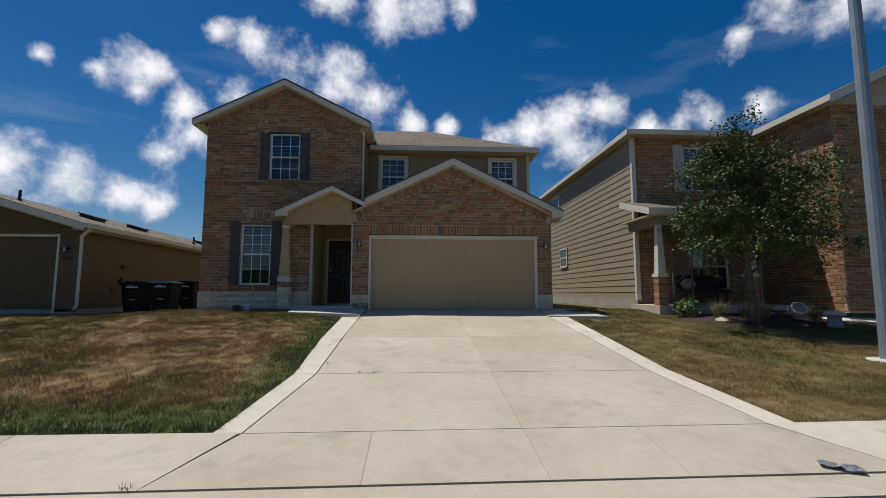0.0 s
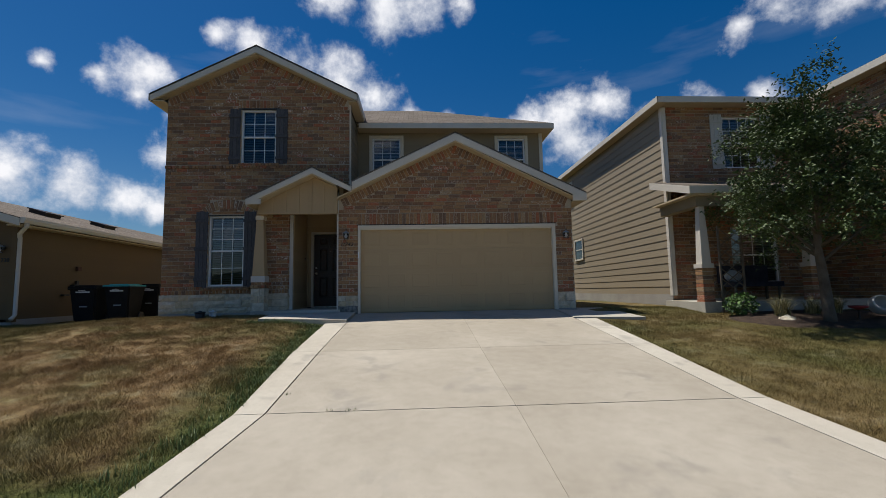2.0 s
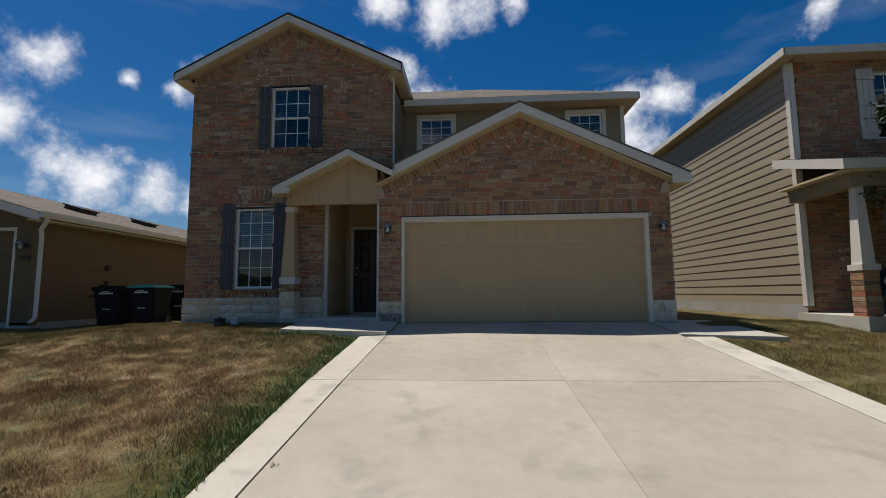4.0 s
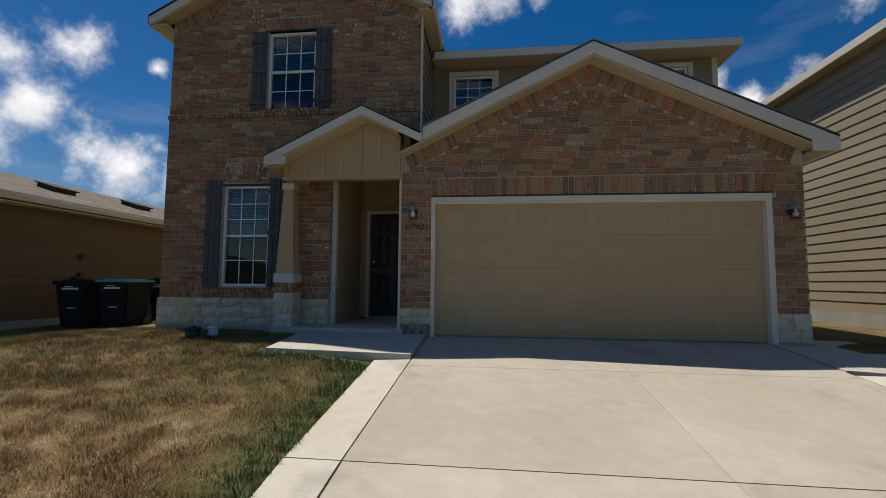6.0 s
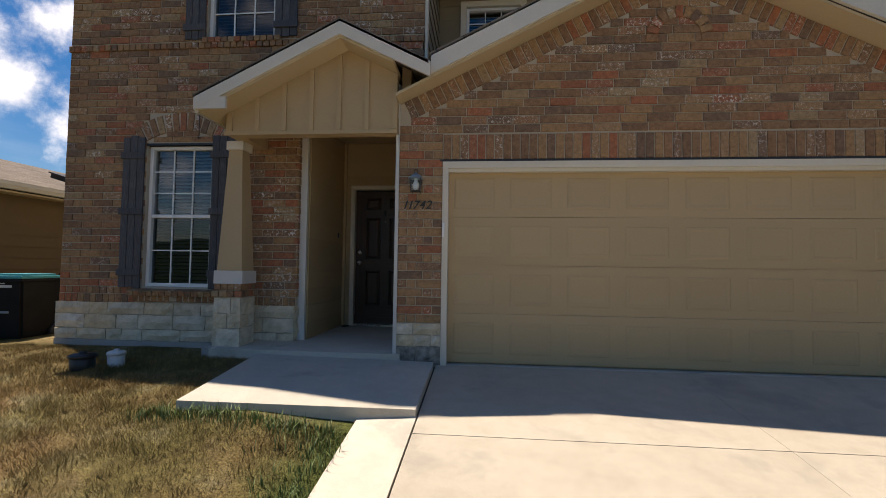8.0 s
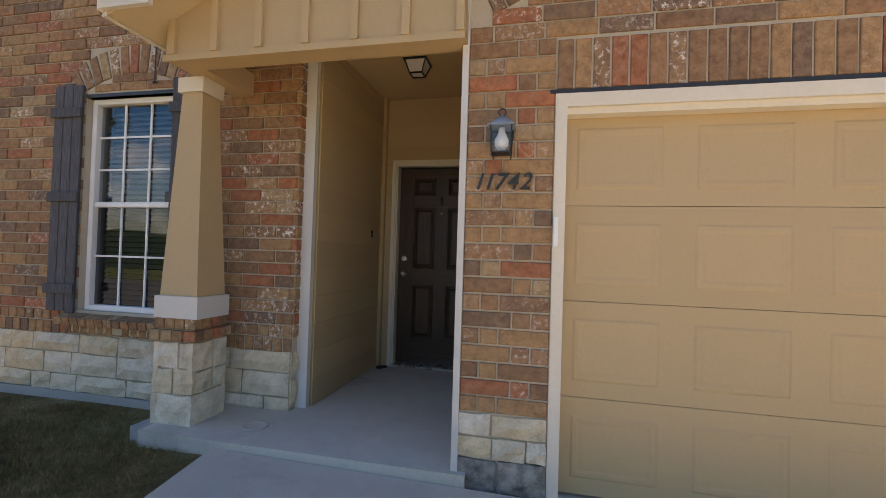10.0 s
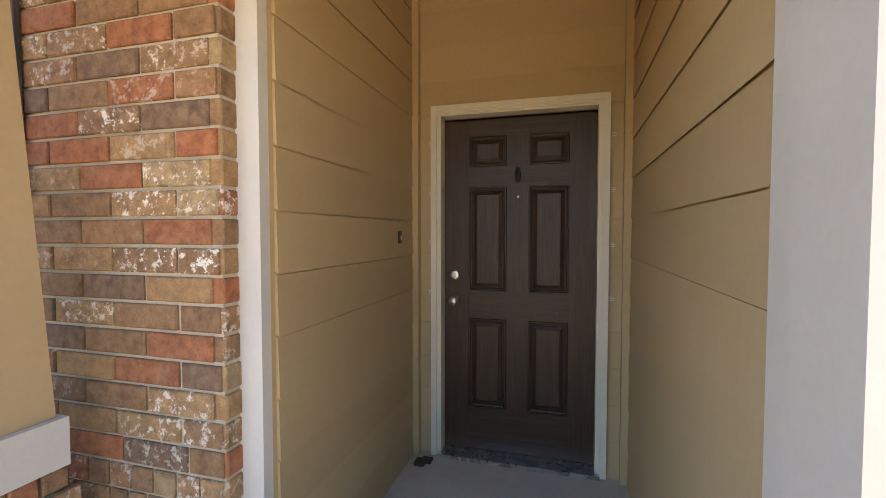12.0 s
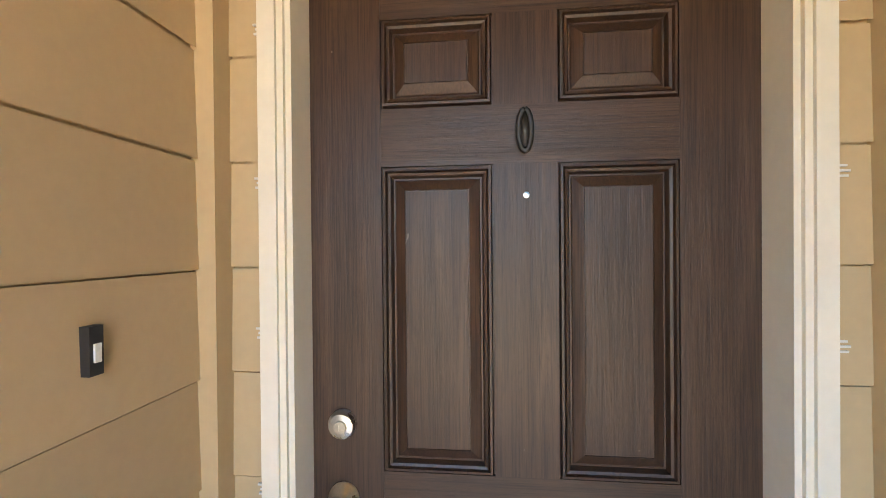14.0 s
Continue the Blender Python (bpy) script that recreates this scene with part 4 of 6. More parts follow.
def gar_spans(z):
    lo, hi = GL, GR
    if z > 3.3:
        d = (GPZ - 0.26 - z) / GS
        if d <= 0.06:
            return []
        lo, hi = max(lo, GP - d), min(hi, GP + d)
    if z < 3.14:
        return [(DOOR_G[1], hi)]
    if z < 3.45:
        return [(3.93, hi)]
    return [(lo, hi)]


field = courses(gar_spans, 1.46, 5.0, 1)
field += soldiers(-1.0, 3.93, 3.316, 0.258, 0.090)
# the narrow pier: a long brick and two heads, turned about in every other course
for i in range(22):
    widths = (0.27, 0.10, 0.10) if i % 2 else (0.10, 0.10, 0.27)
    x = GL
    for w in widths:
        field.append((x + w / 2, 1.46 + COURSE * (i + 0.5), w - 0.011, COURSE - 0.011, 0.0))
        x += w

for s in (-1, 1):
    ang = math.degrees(math.atan(GS))
    n = int(2.86 * math.hypot(1, GS) / 0.084)
    for i in range(n):
        x = GP + s * 2.83 * (i + 0.5) / n
        field.append((x - s * 0.045, gar_top(x) - 0.115, 0.20, 0.073, 90 + s * ang))
lay(gar_wall, field, facing(0, GY, 0), lambda x, z: (x < -1.0 and z < 3.6) or (z < 3.45 and x < 1.0 and z > 3.14))
lay(gar_wall, courses(lambda z: [(0, 2.2)], 1.46, 3.7, 0), facing(GR - 0.004, GY + 0.05, 90), lambda x, z: False)
lay_stones(gar_wall, GL - 0.005, -1.0, 1.22, 1.46, 2, facing(0, GY - 0.015, 0), 11, widths=(0.12, 0.24))
lay_stones(gar_wall, GL - 0.005, -1.0, 1.03, 1.22, 1, facing(0, GY - 0.018, 0), 12, M_STONEDARK, (0.14, 0.3))
lay_stones(gar_wall, 3.87, GR + 0.01, 1.06, 1.46, 2, facing(0, GY - 0.015, 0), 13, widths=(0.16, 0.34))
quick("foundation", [(3.87, GR + 0.02, GY - 0.02, GY + 0.2, 0.85, 1.06)], M_FOUND, house, "", 0.006)
# little medallion arch of bricks in the gable
arch = []
for i in range(11):
    a = radians(-90 + 180 * i / 10)
    arch.append((GP + 0.27 * math.sin(a), 4.42 + 0.27 * math.cos(a), 0.12, 0.07, 90 + math.degrees(a)))
lay(gar_wall, arch, facing(0, GY, 0), lambda x, z: False, 0.012)

GF = 12.72
roof_plane("roof", [(-1.12, GF, 4.205), (GP, GF, 5.42), (GP, 15.2, 5.42), (-1.6, 15.2, 3.97)][::-1], 0.04, house)
roof_plane("roof", [(GP, GF, 5.42), (4.60, GF, 3.90), (4.60, 15.5, 3.90), (GP, 15.5, 5.42)][::-1], 0.04, house)
rake_board(house, -1.11, 4.185, GP, 5.40, GF, 0.20)
rake_board(house, GP, 5.40, 4.60, 3.88, GF, 0.20)
for side_x in (GL, 4.48):
    bm = bmesh.new()
    zz = 5.20 - GS * abs(side_x - GP)
    prism(bm, [(side_x, zz), (GP, 5.20), (GP, 5.17), (side_x, zz - 0.03)], GF + 0.036, GY + 0.02)
    part("soffit", bm, M_SOFFIT, house)
each("soffit", [(GR, 4.57, GF + 0.036, 15.5, 3.68, 3.71)], M_SOFFIT, house)
bm = bmesh.new()
prism(bm, [(4.26, 3.84), (4.58, 3.84), (4.58, 3.68), (4.26, 3.68)], GF + 0.002, GF + 0.034)
part("eave_return", bm, M_FASCIA, house)
each("fascia", [(4.57, 4.605, GF + 0.036, 15.5, 3.69, 3.88)], M_FASCIA, house)

# garage door with its embossed sections
quick("garage_door_back", [(-0.98, 3.85, GY + 0.135, GY + 0.15, 1.04, 3.14)], M_GDOOR, house)
emboss = bmesh.new()
rows = []
for inset, y in ((0.0, -0.0005), (0.012, -0.0045), (0.03, -0.0045), (0.045, -0.002)):
    rows.append([emboss.verts.new(p) for p in ((inset, y, inset), (0.43 - inset, y, inset), (0.43 - inset, y, 0.33 - inset), (inset, y, 0.33 - inset))])
for p, q in zip(rows, rows[1:]):
    for i in range(4):
        emboss.faces.new((p[i], p[(i + 1) % 4], q[(i + 1) % 4], q[i]))
emboss.faces.new(rows[-1])
emboss = meshed("panel", emboss, M_GDOOR)
for r in range(4):
    z0, z1 = 1.055 + 0.51 * r, 1.055 + 0.51 * (r + 1) - 0.003
    sec = quick("garage_door_section", [(-0.975, 3.845, GY + 0.10, GY + 0.134, z0, z1)], M_GDOOR, house, "tan garage door section with embossed panels", 0.005)
    for k in range(8):
        ob = new("panel", emboss)
        ob.parent = sec
        ob.location = (-0.88 + 0.592 * k, GY + 0.0995, z0 + 0.085)
each("door_frame", [(-1.0, -0.94, GY - 0.004, GY + 0.098, 1.03, 3.16), (3.79, 3.87, GY - 0.004, GY + 0.098, 1.03, 3.16),
                    (-0.94, 3.79, GY - 0.004, GY + 0.098, 3.09, 3.16), (-0.94, 3.79, GY + 0.02, GY + 0.098, 3.055, 3.09)], M_CREAM, house, "cream painted garage door frame", 0.006)
each("lintel", [(-1.03, 3.90, GY - 0.002, GY + 0.12, 3.161, 3.183)], M_BLACK, house, "dark steel lintel")
quick("garage_floor", [(-1.0, 3.8, GY + 0.02, 15, 0.9, 1.035)], M_SLAB, house)

# porch
PF, PP, PS = 12.60, -2.02, 0.476
roof_plane("roof", [(-3.545, PF, 3.785), (PP, PF, 4.53), (PP, 13.6, 4.53), (-3.545, 13.6, 3.785)][::-1], 0.04, house)
roof_plane("roof", [(PP, PF, 4.53), (-1.12, PF, 4.075), (-1.12, 13.6, 4.075), (PP, 13.6, 4.53)][::-1], 0.04, house)
rake_board(house, -3.535, 3.77, PP, 4.512, PF, 0.15)
rake_board(house, PP, 4.512, -1.10, 4.055, PF, 0.15)
bm = bmesh.new()
prism(bm, [(-3.50, 3.645), (PP, 4.375), (PP, 4.335), (-3.50, 3.605)], PF + 0.036, 13.54)
prism(bm, [(-1.47, 4.105), (PP, 4.375), (PP, 4.335), (-1.47, 4.065)], PF + 0.036, 13.54)
part("soffit", bm, M_SOFFIT, house)
each("eave_return", [(-3.53, -3.19, PF + 0.002, PF + 0.034, 3.63, 3.75), (-3.54, -3.505, PF + 0.036, 13.54, 3.60, 3.765)], M_FASCIA, house)
bm = bmesh.new()
prism(bm, [(-3.36, 3.45), (-1.475, 3.45), (-1.475, 4.07), (PP, 4.345), (-3.36, 3.68)], 12.90, 12.95)
face = part("porch_face", bm, M_TAN, house, "tan board-and-batten porch gable")
for i in range(7):
    x = -3.30 + 0.30 * i
    quick("batten", [(x - 0.022, x + 0.022, 12.875, 12.90, 3.48, min(4.33 - 0.49 * abs(x - PP), 4.33) - 0.01)], M_TAN, face)
each("porch_beam", [(-3.36, -1.475, 12.95, 13.06, 3.45, 3.62), (-3.36, -3.20, 13.06, 13.535, 3.45, 3.62), (-3.37, -1.475, 12.885, 12.90, 3.44, 3.48)], M_TAN, house, "tan boxed beam")
quick("ceiling", [(-2.80, -1.40, 13.06, 15.2, 3.94, 3.98)], M_TAN, house, "tan porch ceiling")
# unseen dark panel added behind the door to stop light leaking round it
quick("entry_light_block", [(-2.8, -1.3, 15.25, 15.28, 0.9, 4.0)], M_ROOMDARK, house)
PFZ = 1.14
LAP = 0.209
porch_floor = quick("porch_floor", [(-3.50, -1.42, 12.95, 13.52, 0.9, PFZ), (-2.80, -1.42, 13.52, 15.2, 0.9, PFZ)], M_SLAB, house, "bare grey concrete porch slab", 0.012)

# tapered column on its stone pier
CX, CY = -3.39, 13.235
bm = bmesh.new()
a = [bm.verts.new((CX + sx * 0.145, CY + sy * 0.13, 1.97)) for sx, sy in ((-1, -1), (1, -1), (1, 1), (-1, 1))]
b2 = [bm.verts.new((CX + sx * 0.075, CY + sy * 0.075, 3.45)) for sx, sy in ((-1, -1), (1, -1), (1, 1), (-1, 1))]
bm.faces.new(a[::-1])
bm.faces.new(b2)
for i in range(4):
    bm.faces.new((a[i], a[(i + 1) % 4], b2[(i + 1) % 4], b2[i]))
soften(bm, 0.006)
column = part("porch_column", bm, M_TAN, house, "tapered tan porch column on a stone pier")
quick("capital", [(CX - 0.10, CX + 0.10, CY - 0.10, CY + 0.10, 3.35, 3.45)], M_CREAM, column, "", 0.004)
quick("base_band", [(CX - 0.168, CX + 0.168, CY - 0.15, CY + 0.15, 1.83, 1.975)], M_WHITE, column, "white trim band", 0.005)
quick("pier_core", [(CX - 0.14, CX + 0.14, CY - 0.14, CY + 0.14, 1.0, 1.83)], M_MORTAR, column)
for deg, dx, dy in ((0, 0, -1), (90, 1, 0), (-90, -1, 0), (180, 0, 1)):
    fm = facing(CX + dx * 0.155, CY + dy * 0.155, deg)
    for zc, out in ((1.795, 0.002), (1.72, 0.022)):
        half = 0.155 + out
        for i in range(4):
            x = -half + 2 * half * (i + 0.5) / 4
            ob = new("brick", brick_mesh(2 * half / 4 - 0.008, 0.068))
            ob.parent = column
            ob.matrix_basis = fm @ Matrix.Translation((x, -out, zc))
    lay_stones(column, -0.16, 0.16, 1.12, 1.675, 3, facing(CX + dx * 0.165, CY + dy * 0.165, deg), 20 + deg, widths=(0.13, 0.26))
quick("pier_footing", [(CX - 0.22, CX + 0.2, CY - 0.24, CY + 0.2, 0.85, 1.137)], M_FOUND, column, "", 0.01)

# porch walls, door wall
LX, RX, BY = -2.72, -1.455, 15.05
left = quick("siding_wall", [(LX - 0.12, LX - 0.001, 13.66, 15.2, PFZ, 3.96)], M_TAN, house, "tan lap siding in the porch")
planks(left, 0.06, BY - 0.06 - 13.62, PFZ, 3.94, facing(LX, 13.62, 90), M_TAN, LAP, 2.595, lip=0.0145, slot=0.004)
right = quick("siding_wall", [(RX + 0.001, RX + 0.10, 13.02, 15.2, PFZ, 4.2)], M_TAN, house, "tan lap siding in the porch")
planks(right, -BY + 0.06, -13.27, PFZ, 3.94, facing(RX, 0, -90), M_TAN, LAP, 2.60, lip=0.0145, slot=0.004)
each("porch_post_trim", [(-2.812, -2.722, 13.615, 13.70, PFZ - 0.03, 3.935)], M_WHITE, house, "white painted trim board", 0.004)
each("porch_post_trim", [(-1.502, -1.466, 12.985, 13.15, 1.10, 4.0), (-1.478, -1.445, 13.15, 13.28, PFZ, 3.94)], M_WHITE, house, "white painted trim board", 0.004)
SL = (-2.54, -1.635, 1.165, 3.21)
bm = bmesh.new()
panelled(bm, -2.78, -1.42, PFZ, 3.96, BY + 0.002, BY + 0.15, ((-2.57, -1.605, PFZ, 3.24),))
dwall = part("siding_wall", bm, M_TAN, house, "tan siding round the front door")


def dspans(a, b):
    if a < 3.26:
        return [(-2.68, -2.60), (-1.575, -1.495)]
    return [(-2.68, -1.495)]


planks(dwall, -2.70, -1.455, PFZ, 3.26, facing(0, BY, 0), M_TAN, LAP, 2.598, dspans, lip=0.0145, slot=0.004)
planks(dwall, -2.68, -1.495, 3.26, 3.94, facing(0, BY, 0), M_TAN, LAP, 3.434, lip=0.0145, slot=0.004)
each("corner_trim", [(-2.72, -2.672, BY - 0.064, BY - 0.001, PFZ, 3.94), (-1.505, -1.455, BY - 0.064, BY - 0.001, PFZ, 3.94)], M_TAN, house, "", 0.004)

dabs = [(x + dx, x + dx + 0.022, BY - 0.0165, BY - 0.0125, z + 0.009 * i, z + 0.009 * i + 0.004) for x, hs in ((-2.618, (3.055, 2.752, 2.455, 2.145)), (-1.567, (3.05, 2.748, 2.445, 2.145)))
        for z in hs for i, dx in enumerate((0.0, 0.003, -0.002))]
each("paint_smear", dabs, M_WHITE, dwall, "smear of white paint")
door = quick("front_door", [(SL[0], SL[1], 15.135, 15.17, SL[2], SL[3])], M_DOOR, house, "dark brown six-panel front door, closed")
PX = ((-2.385, -2.15), (-2.02, -1.785))
PZ = ((1.43, 1.99), (2.158, 2.803), (2.925, 3.112))
xs = [SL[0], PX[0][0], PX[0][1], PX[1][0], PX[1][1], SL[1]]
zs = [SL[2], *[z for p in PZ for z in p], SL[3]]
for i in (0, 4):
    quick("stile", [(xs[i], xs[i + 1] - 0.0005 if i == 0 else xs[i + 1], 15.12, 15.135, SL[2], SL[3])], M_DOOR, door, "", 0.0012)
for j in (0, 2, 4, 6):
    quick("rail", [(xs[1], xs[4], 15.1203, 15.135, zs[j], zs[j + 1])], M_DOORH, door, "", 0.0012)
for j in (1, 3, 5):
    quick("mullion", [(xs[2], xs[3], 15.1203, 15.135, zs[j], zs[j + 1])], M_DOOR, door, "", 0.0012)
for x0, x1 in PX:
    for z0, z1 in PZ:
        b = bmesh.new()
        rows = []
        for inset, y in ((0.0, 15.1285), (0.0025, 15.1285), (0.005, 15.114), (0.010, 15.1135), (0.013, 15.122), (0.0145, 15.117), (0.020, 15.119), (0.024, 15.1335), (0.0275, 15.1335), (0.030, 15.130), (0.050, 15.1205), (0.0505, 15.123), (0.0525, 15.123), (0.053, 15.1205)):
            rows.append([b.verts.new(p) for p in ((x0 + inset, y, z0 + inset), (x1 - inset, y, z0 + inset), (x1 - inset, y, z1 - inset), (x0 + inset, y, z1 - inset))])
        for p, q in zip(rows, rows[1:]):
            for i in range(4):
                b.faces.new((p[i], p[(i + 1) % 4], q[(i + 1) % 4], q[i]))
        b.faces.new(rows[-1])
        part("panel", b, M_DOOR, door)
# casing: brickmould with a stepped profile
CZ = 3.286
for x0, x1, y0, y1 in ((-2.60, -2.565, 15.012, 15.06), (-2.565, -2.552, 15.02, 15.08), (-2.552, -2.54, 15.03, 15.12)):
    e = x0 + 2.60
    f = x1 + 2.60
    each("casing", [(x0, x1, y0, y1, PFZ, CZ - e), (-4.175 - x1, -4.175 - x0, y0, y1, PFZ, CZ - e), (-2.60 + f, -1.575 - f, y0 + 0.0005, y1, CZ - f, CZ - e)], M_CREAM, house, "cream painted door casing with worn edges", 0.003)
quick("threshold", [(-2.56, -1.61, 14.99, 15.17, PFZ, 1.163)], M_CHROME, house, "metal threshold", 0.004)
knob = bmesh.new()
KM = pose(-2.472, 15.118, 2.10, 90, 0, 0)
ring(knob, [(0.033, 0.0), (0.033, 0.006), (0.014, 0.012), (0.012, 0.03), (0.020, 0.036), (0.028, 0.046), (0.029, 0.056), (0.022, 0.066), (0.008, 0.070)], 20, KM)
part("door_knob", knob, M_CHROME, door, "satin nickel knob", True)
dead = bmesh.new()
ring(dead, [(0.031, 0.0), (0.031, 0.010), (0.026, 0.020), (0.014, 0.022), (0.013, 0.026)], 20, pose(-2.472, 15.118, 2.258, 90, 0, 0))
box(dead, -2.477, -2.473, 15.09, 15.094, 2.250, 2.265)
part("deadbolt", dead, M_CHROME, door, "satin nickel deadbolt", False)
peep = bmesh.new()
ring(peep, [(0.0065, 0.0), (0.0065, 0.003), (0.0035, 0.0035), (0.0035, 0.001)], 14, pose(-2.083, 15.12, 2.738, 90, 0, 0))
part("peephole", peep, M_CHROME, door)
kn = bmesh.new()
for zc, rr in ((2.868, 0.042),):
    pts = [(-2.086 + 0.013 * math.sin(2 * math.pi * i / 14), 15.108, zc + rr * math.cos(2 * math.pi * i / 14)) for i in range(15)]
    tube(kn, pts, 0.006, 8)
box(kn, -2.095, -2.077, 15.104, 15.12, 2.832, 2.904)
part("door_knocker", kn, M_BLACK, door, "black oval knocker", True)

# ---- fixtures on the house ----


def lantern(at, label):
    """A wall lantern: back plate, cage, panes, hood, bulb."""
    x, y, z = at
    t = thing("wall_lantern", label, "wall lamp", (x, y, z))
    b = bmesh.new()
    ring(b, [(0.055, 0.0), (0.055, 0.012), (0.03, 0.02)], 16, pose(x, y, z + 0.02, 90, 0, 0))
    tube(b, [(x, y - 0.01, z + 0.03), (x, y - 0.05, z + 0.075), (x, y - 0.10, z + 0.085)], 0.008)
    part("back_plate", b, M_BLACK, t)
    cy = y - 0.10
    b = bmesh.new()
    for sx in (-1, 1):
        for sy in (-1, 1):
            tube(b, [(x + sx * 0.045, cy + sy * 0.045, z - 0.11), (x + sx * 0.054, cy + sy * 0.054, z + 0.05)], 0.004, 6)
    box(b, x - 0.05, x + 0.05, cy - 0.05, cy + 0.05, z - 0.092, z - 0.086)
    part("cage", b, M_BLACK, t)
    b = bmesh.new()
    for s in (-1, 1):
        for pts in ([(x - 0.044, cy + s * 0.044), (x + 0.044, cy + s * 0.044)], [(x + s * 0.044, cy - 0.044), (x + s * 0.044, cy + 0.044)]):
            (xa, ya), (xb, yb) = pts
            k = 0.052 / 0.044
            vs = [b.verts.new(p) for p in ((xa, ya, z - 0.085), (xb, yb, z - 0.085), (x + (xb - x) * k, cy + (yb - cy) * k, z + 0.05), (x + (xa - x) * k, cy + (ya - cy) * k, z + 0.05))]
            b.faces.new(vs)
    p = part("glass", b, M_LENS, t)
    p.visible_shadow = False
    b = bmesh.new()
    ring(b, [(0.068, 0.045), (0.066, 0.055), (0.05, 0.078), (0.03, 0.09), (0.01, 0.095), (0.008, 0.11)], 20, Matrix.Translation((x, cy, z)))
    part("hood", b, M_GREYM, t, "grey metal hood", True)
    quick("hood_eave", [(x - 0.068, x + 0.068, cy - 0.068, cy + 0.068, z + 0.043, z + 0.051)], M_GREYM, t, "", 0.002)
    b = bmesh.new()
    tube(b, [(x + 0.018 * math.cos(a), cy, z + 0.124 + 0.018 * math.sin(a)) for a in [2 * math.pi * i / 12 for i in range(13)]], 0.004, 6)
    part("finial_ring", b, M_BLACK, t)
    b = bmesh.new()
    ring(b, [(0.014, -0.08), (0.034, -0.05), (0.036, -0.02), (0.026, 0.0), (0.018, 0.02), (0.016, 0.045)], 16, Matrix.Translation((x, cy, z)))
    part("bulb", b, M_LIGHTBULB, t, "white bulb, unlit", True)
    return t


lantern((-1.268, 12.992, 2.915), "black and grey wall lantern on the brick pier above the number")
lantern((4.10, 12.992, 2.87), "black wall lantern on the brick beside the garage door")

num = thing("house_number", "dark metal house number 11742 on brick", "house number", (-1.27, 12.99, 2.70))
for i, ch in enumerate("11742"):
    x = -1.385 + (0.0, 0.052, 0.111, 0.178, 0.247)[i]
    m = pose(x, 12.988, 2.695, 90, 0, 0) @ Matrix(((0.94, 0.30, 0, 0), (0, 1, 0, 0), (0, 0, 1, 0), (0, 0, 0, 1)))
    words("digit", ch, 0.126, m, M_BLACK, num)

bell = thing("doorbell", "black doorbell with a white button on siding", "doorbell", (-2.71, 14.755, 2.485))
quick("case", [(-2.722, -2.694, 14.744, 14.766, 2.462, 2.530)], M_BLACK, bell, "", 0.004)
quick("button", [(-2.694, -2.691, 14.750, 14.760, 2.480, 2.506)], M_PALE, bell, "pale push button")

cl = thing("ceiling_light", "black square lantern hanging flush under the porch ceiling", "ceiling lamp", (-2.12, 14.20, 3.94))
quick("canopy", [(-2.22, -2.02, 14.10, 14.30, 3.925, 3.94)], M_BLACK, cl, "", 0.004)
bm = bmesh.new()
a = [bm.verts.new((-2.12 + sx * 0.085, 14.20 + sy * 0.085, 3.925)) for sx, sy in ((-1, -1), (1, -1), (1, 1), (-1, 1))]
b2 = [bm.verts.new((-2.12 + sx * 0.05, 14.20 + sy * 0.05, 3.83)) for sx, sy in ((-1, -1), (1, -1), (1, 1), (-1, 1))]
for i in range(4):
    bm.faces.new((a[i], a[(i + 1) % 4], b2[(i + 1) % 4], b2[i]))
bm.faces.new(b2)
part("shade", bm, M_PALE, cl, "frosted glass shade")
bm = bmesh.new()
for sx, sy in ((-1, -1), (1, -1), (1, 1), (-1, 1)):
    tube(bm, [(-2.12 + sx * 0.09, 14.20 + sy * 0.09, 3.93), (-2.12 + sx * 0.053, 14.20 + sy * 0.053, 3.825)], 0.006, 6)
for s in (-1, 1):
    box(bm, -2.175, -2.065, 14.20 + s * 0.053 - 0.006, 14.20 + s * 0.053 + 0.006, 3.82, 3.832)
    box(bm, -2.12 + s * 0.053 - 0.006, -2.12 + s * 0.053 + 0.006, 14.145, 14.255, 3.82, 3.832)
part("cage", bm, M_BLACK, cl)

clip = thing("cable_clip", "thin black cable and clip hanging on the brick arch", "cable", (-4.10, 13.53, 3.6))
bm = bmesh.new()
tube(bm, [(-4.105, 13.535, 3.95), (-4.10, 13.53, 3.75), (-4.10, 13.528, 3.60)], 0.004, 6)
part("cable", bm, M_BLACK, clip)
bm = bmesh.new()
tube(bm, [(-4.115, 13.525, 3.615), (-4.10, 13.52, 3.597), (-4.085, 13.522, 3.612), (-4.072, 13.528, 3.602)], 0.007, 6)
part("clip", bm, M_BLACK, clip)
sens = quick("keypad", [(-0.996, -0.974, 12.968, 12.995, 2.36, 2.51)], M_VINYL, None, "", 0.006)
tagged(sens, "white plastic garage keypad on the door frame", "keypad")
bib = thing("hose_bib", "small metal hose tap low on the porch siding", "tap", (-1.47, 13.72, 1.42))
bm = bmesh.new()
tube(bm, [(-1.465, 13.72, 1.42), (-1.51, 13.72, 1.42), (-1.53, 13.72, 1.395)], 0.010, 8)
part("spout", bm, M_CHROME, bib)
bm = bmesh.new()
ring(bm, [(0.02, 0), (0.022, 0.006), (0.02, 0.012)], 12, pose(-1.50, 13.72, 1.44))
part("wheel", bm, M_CHROME, bib)

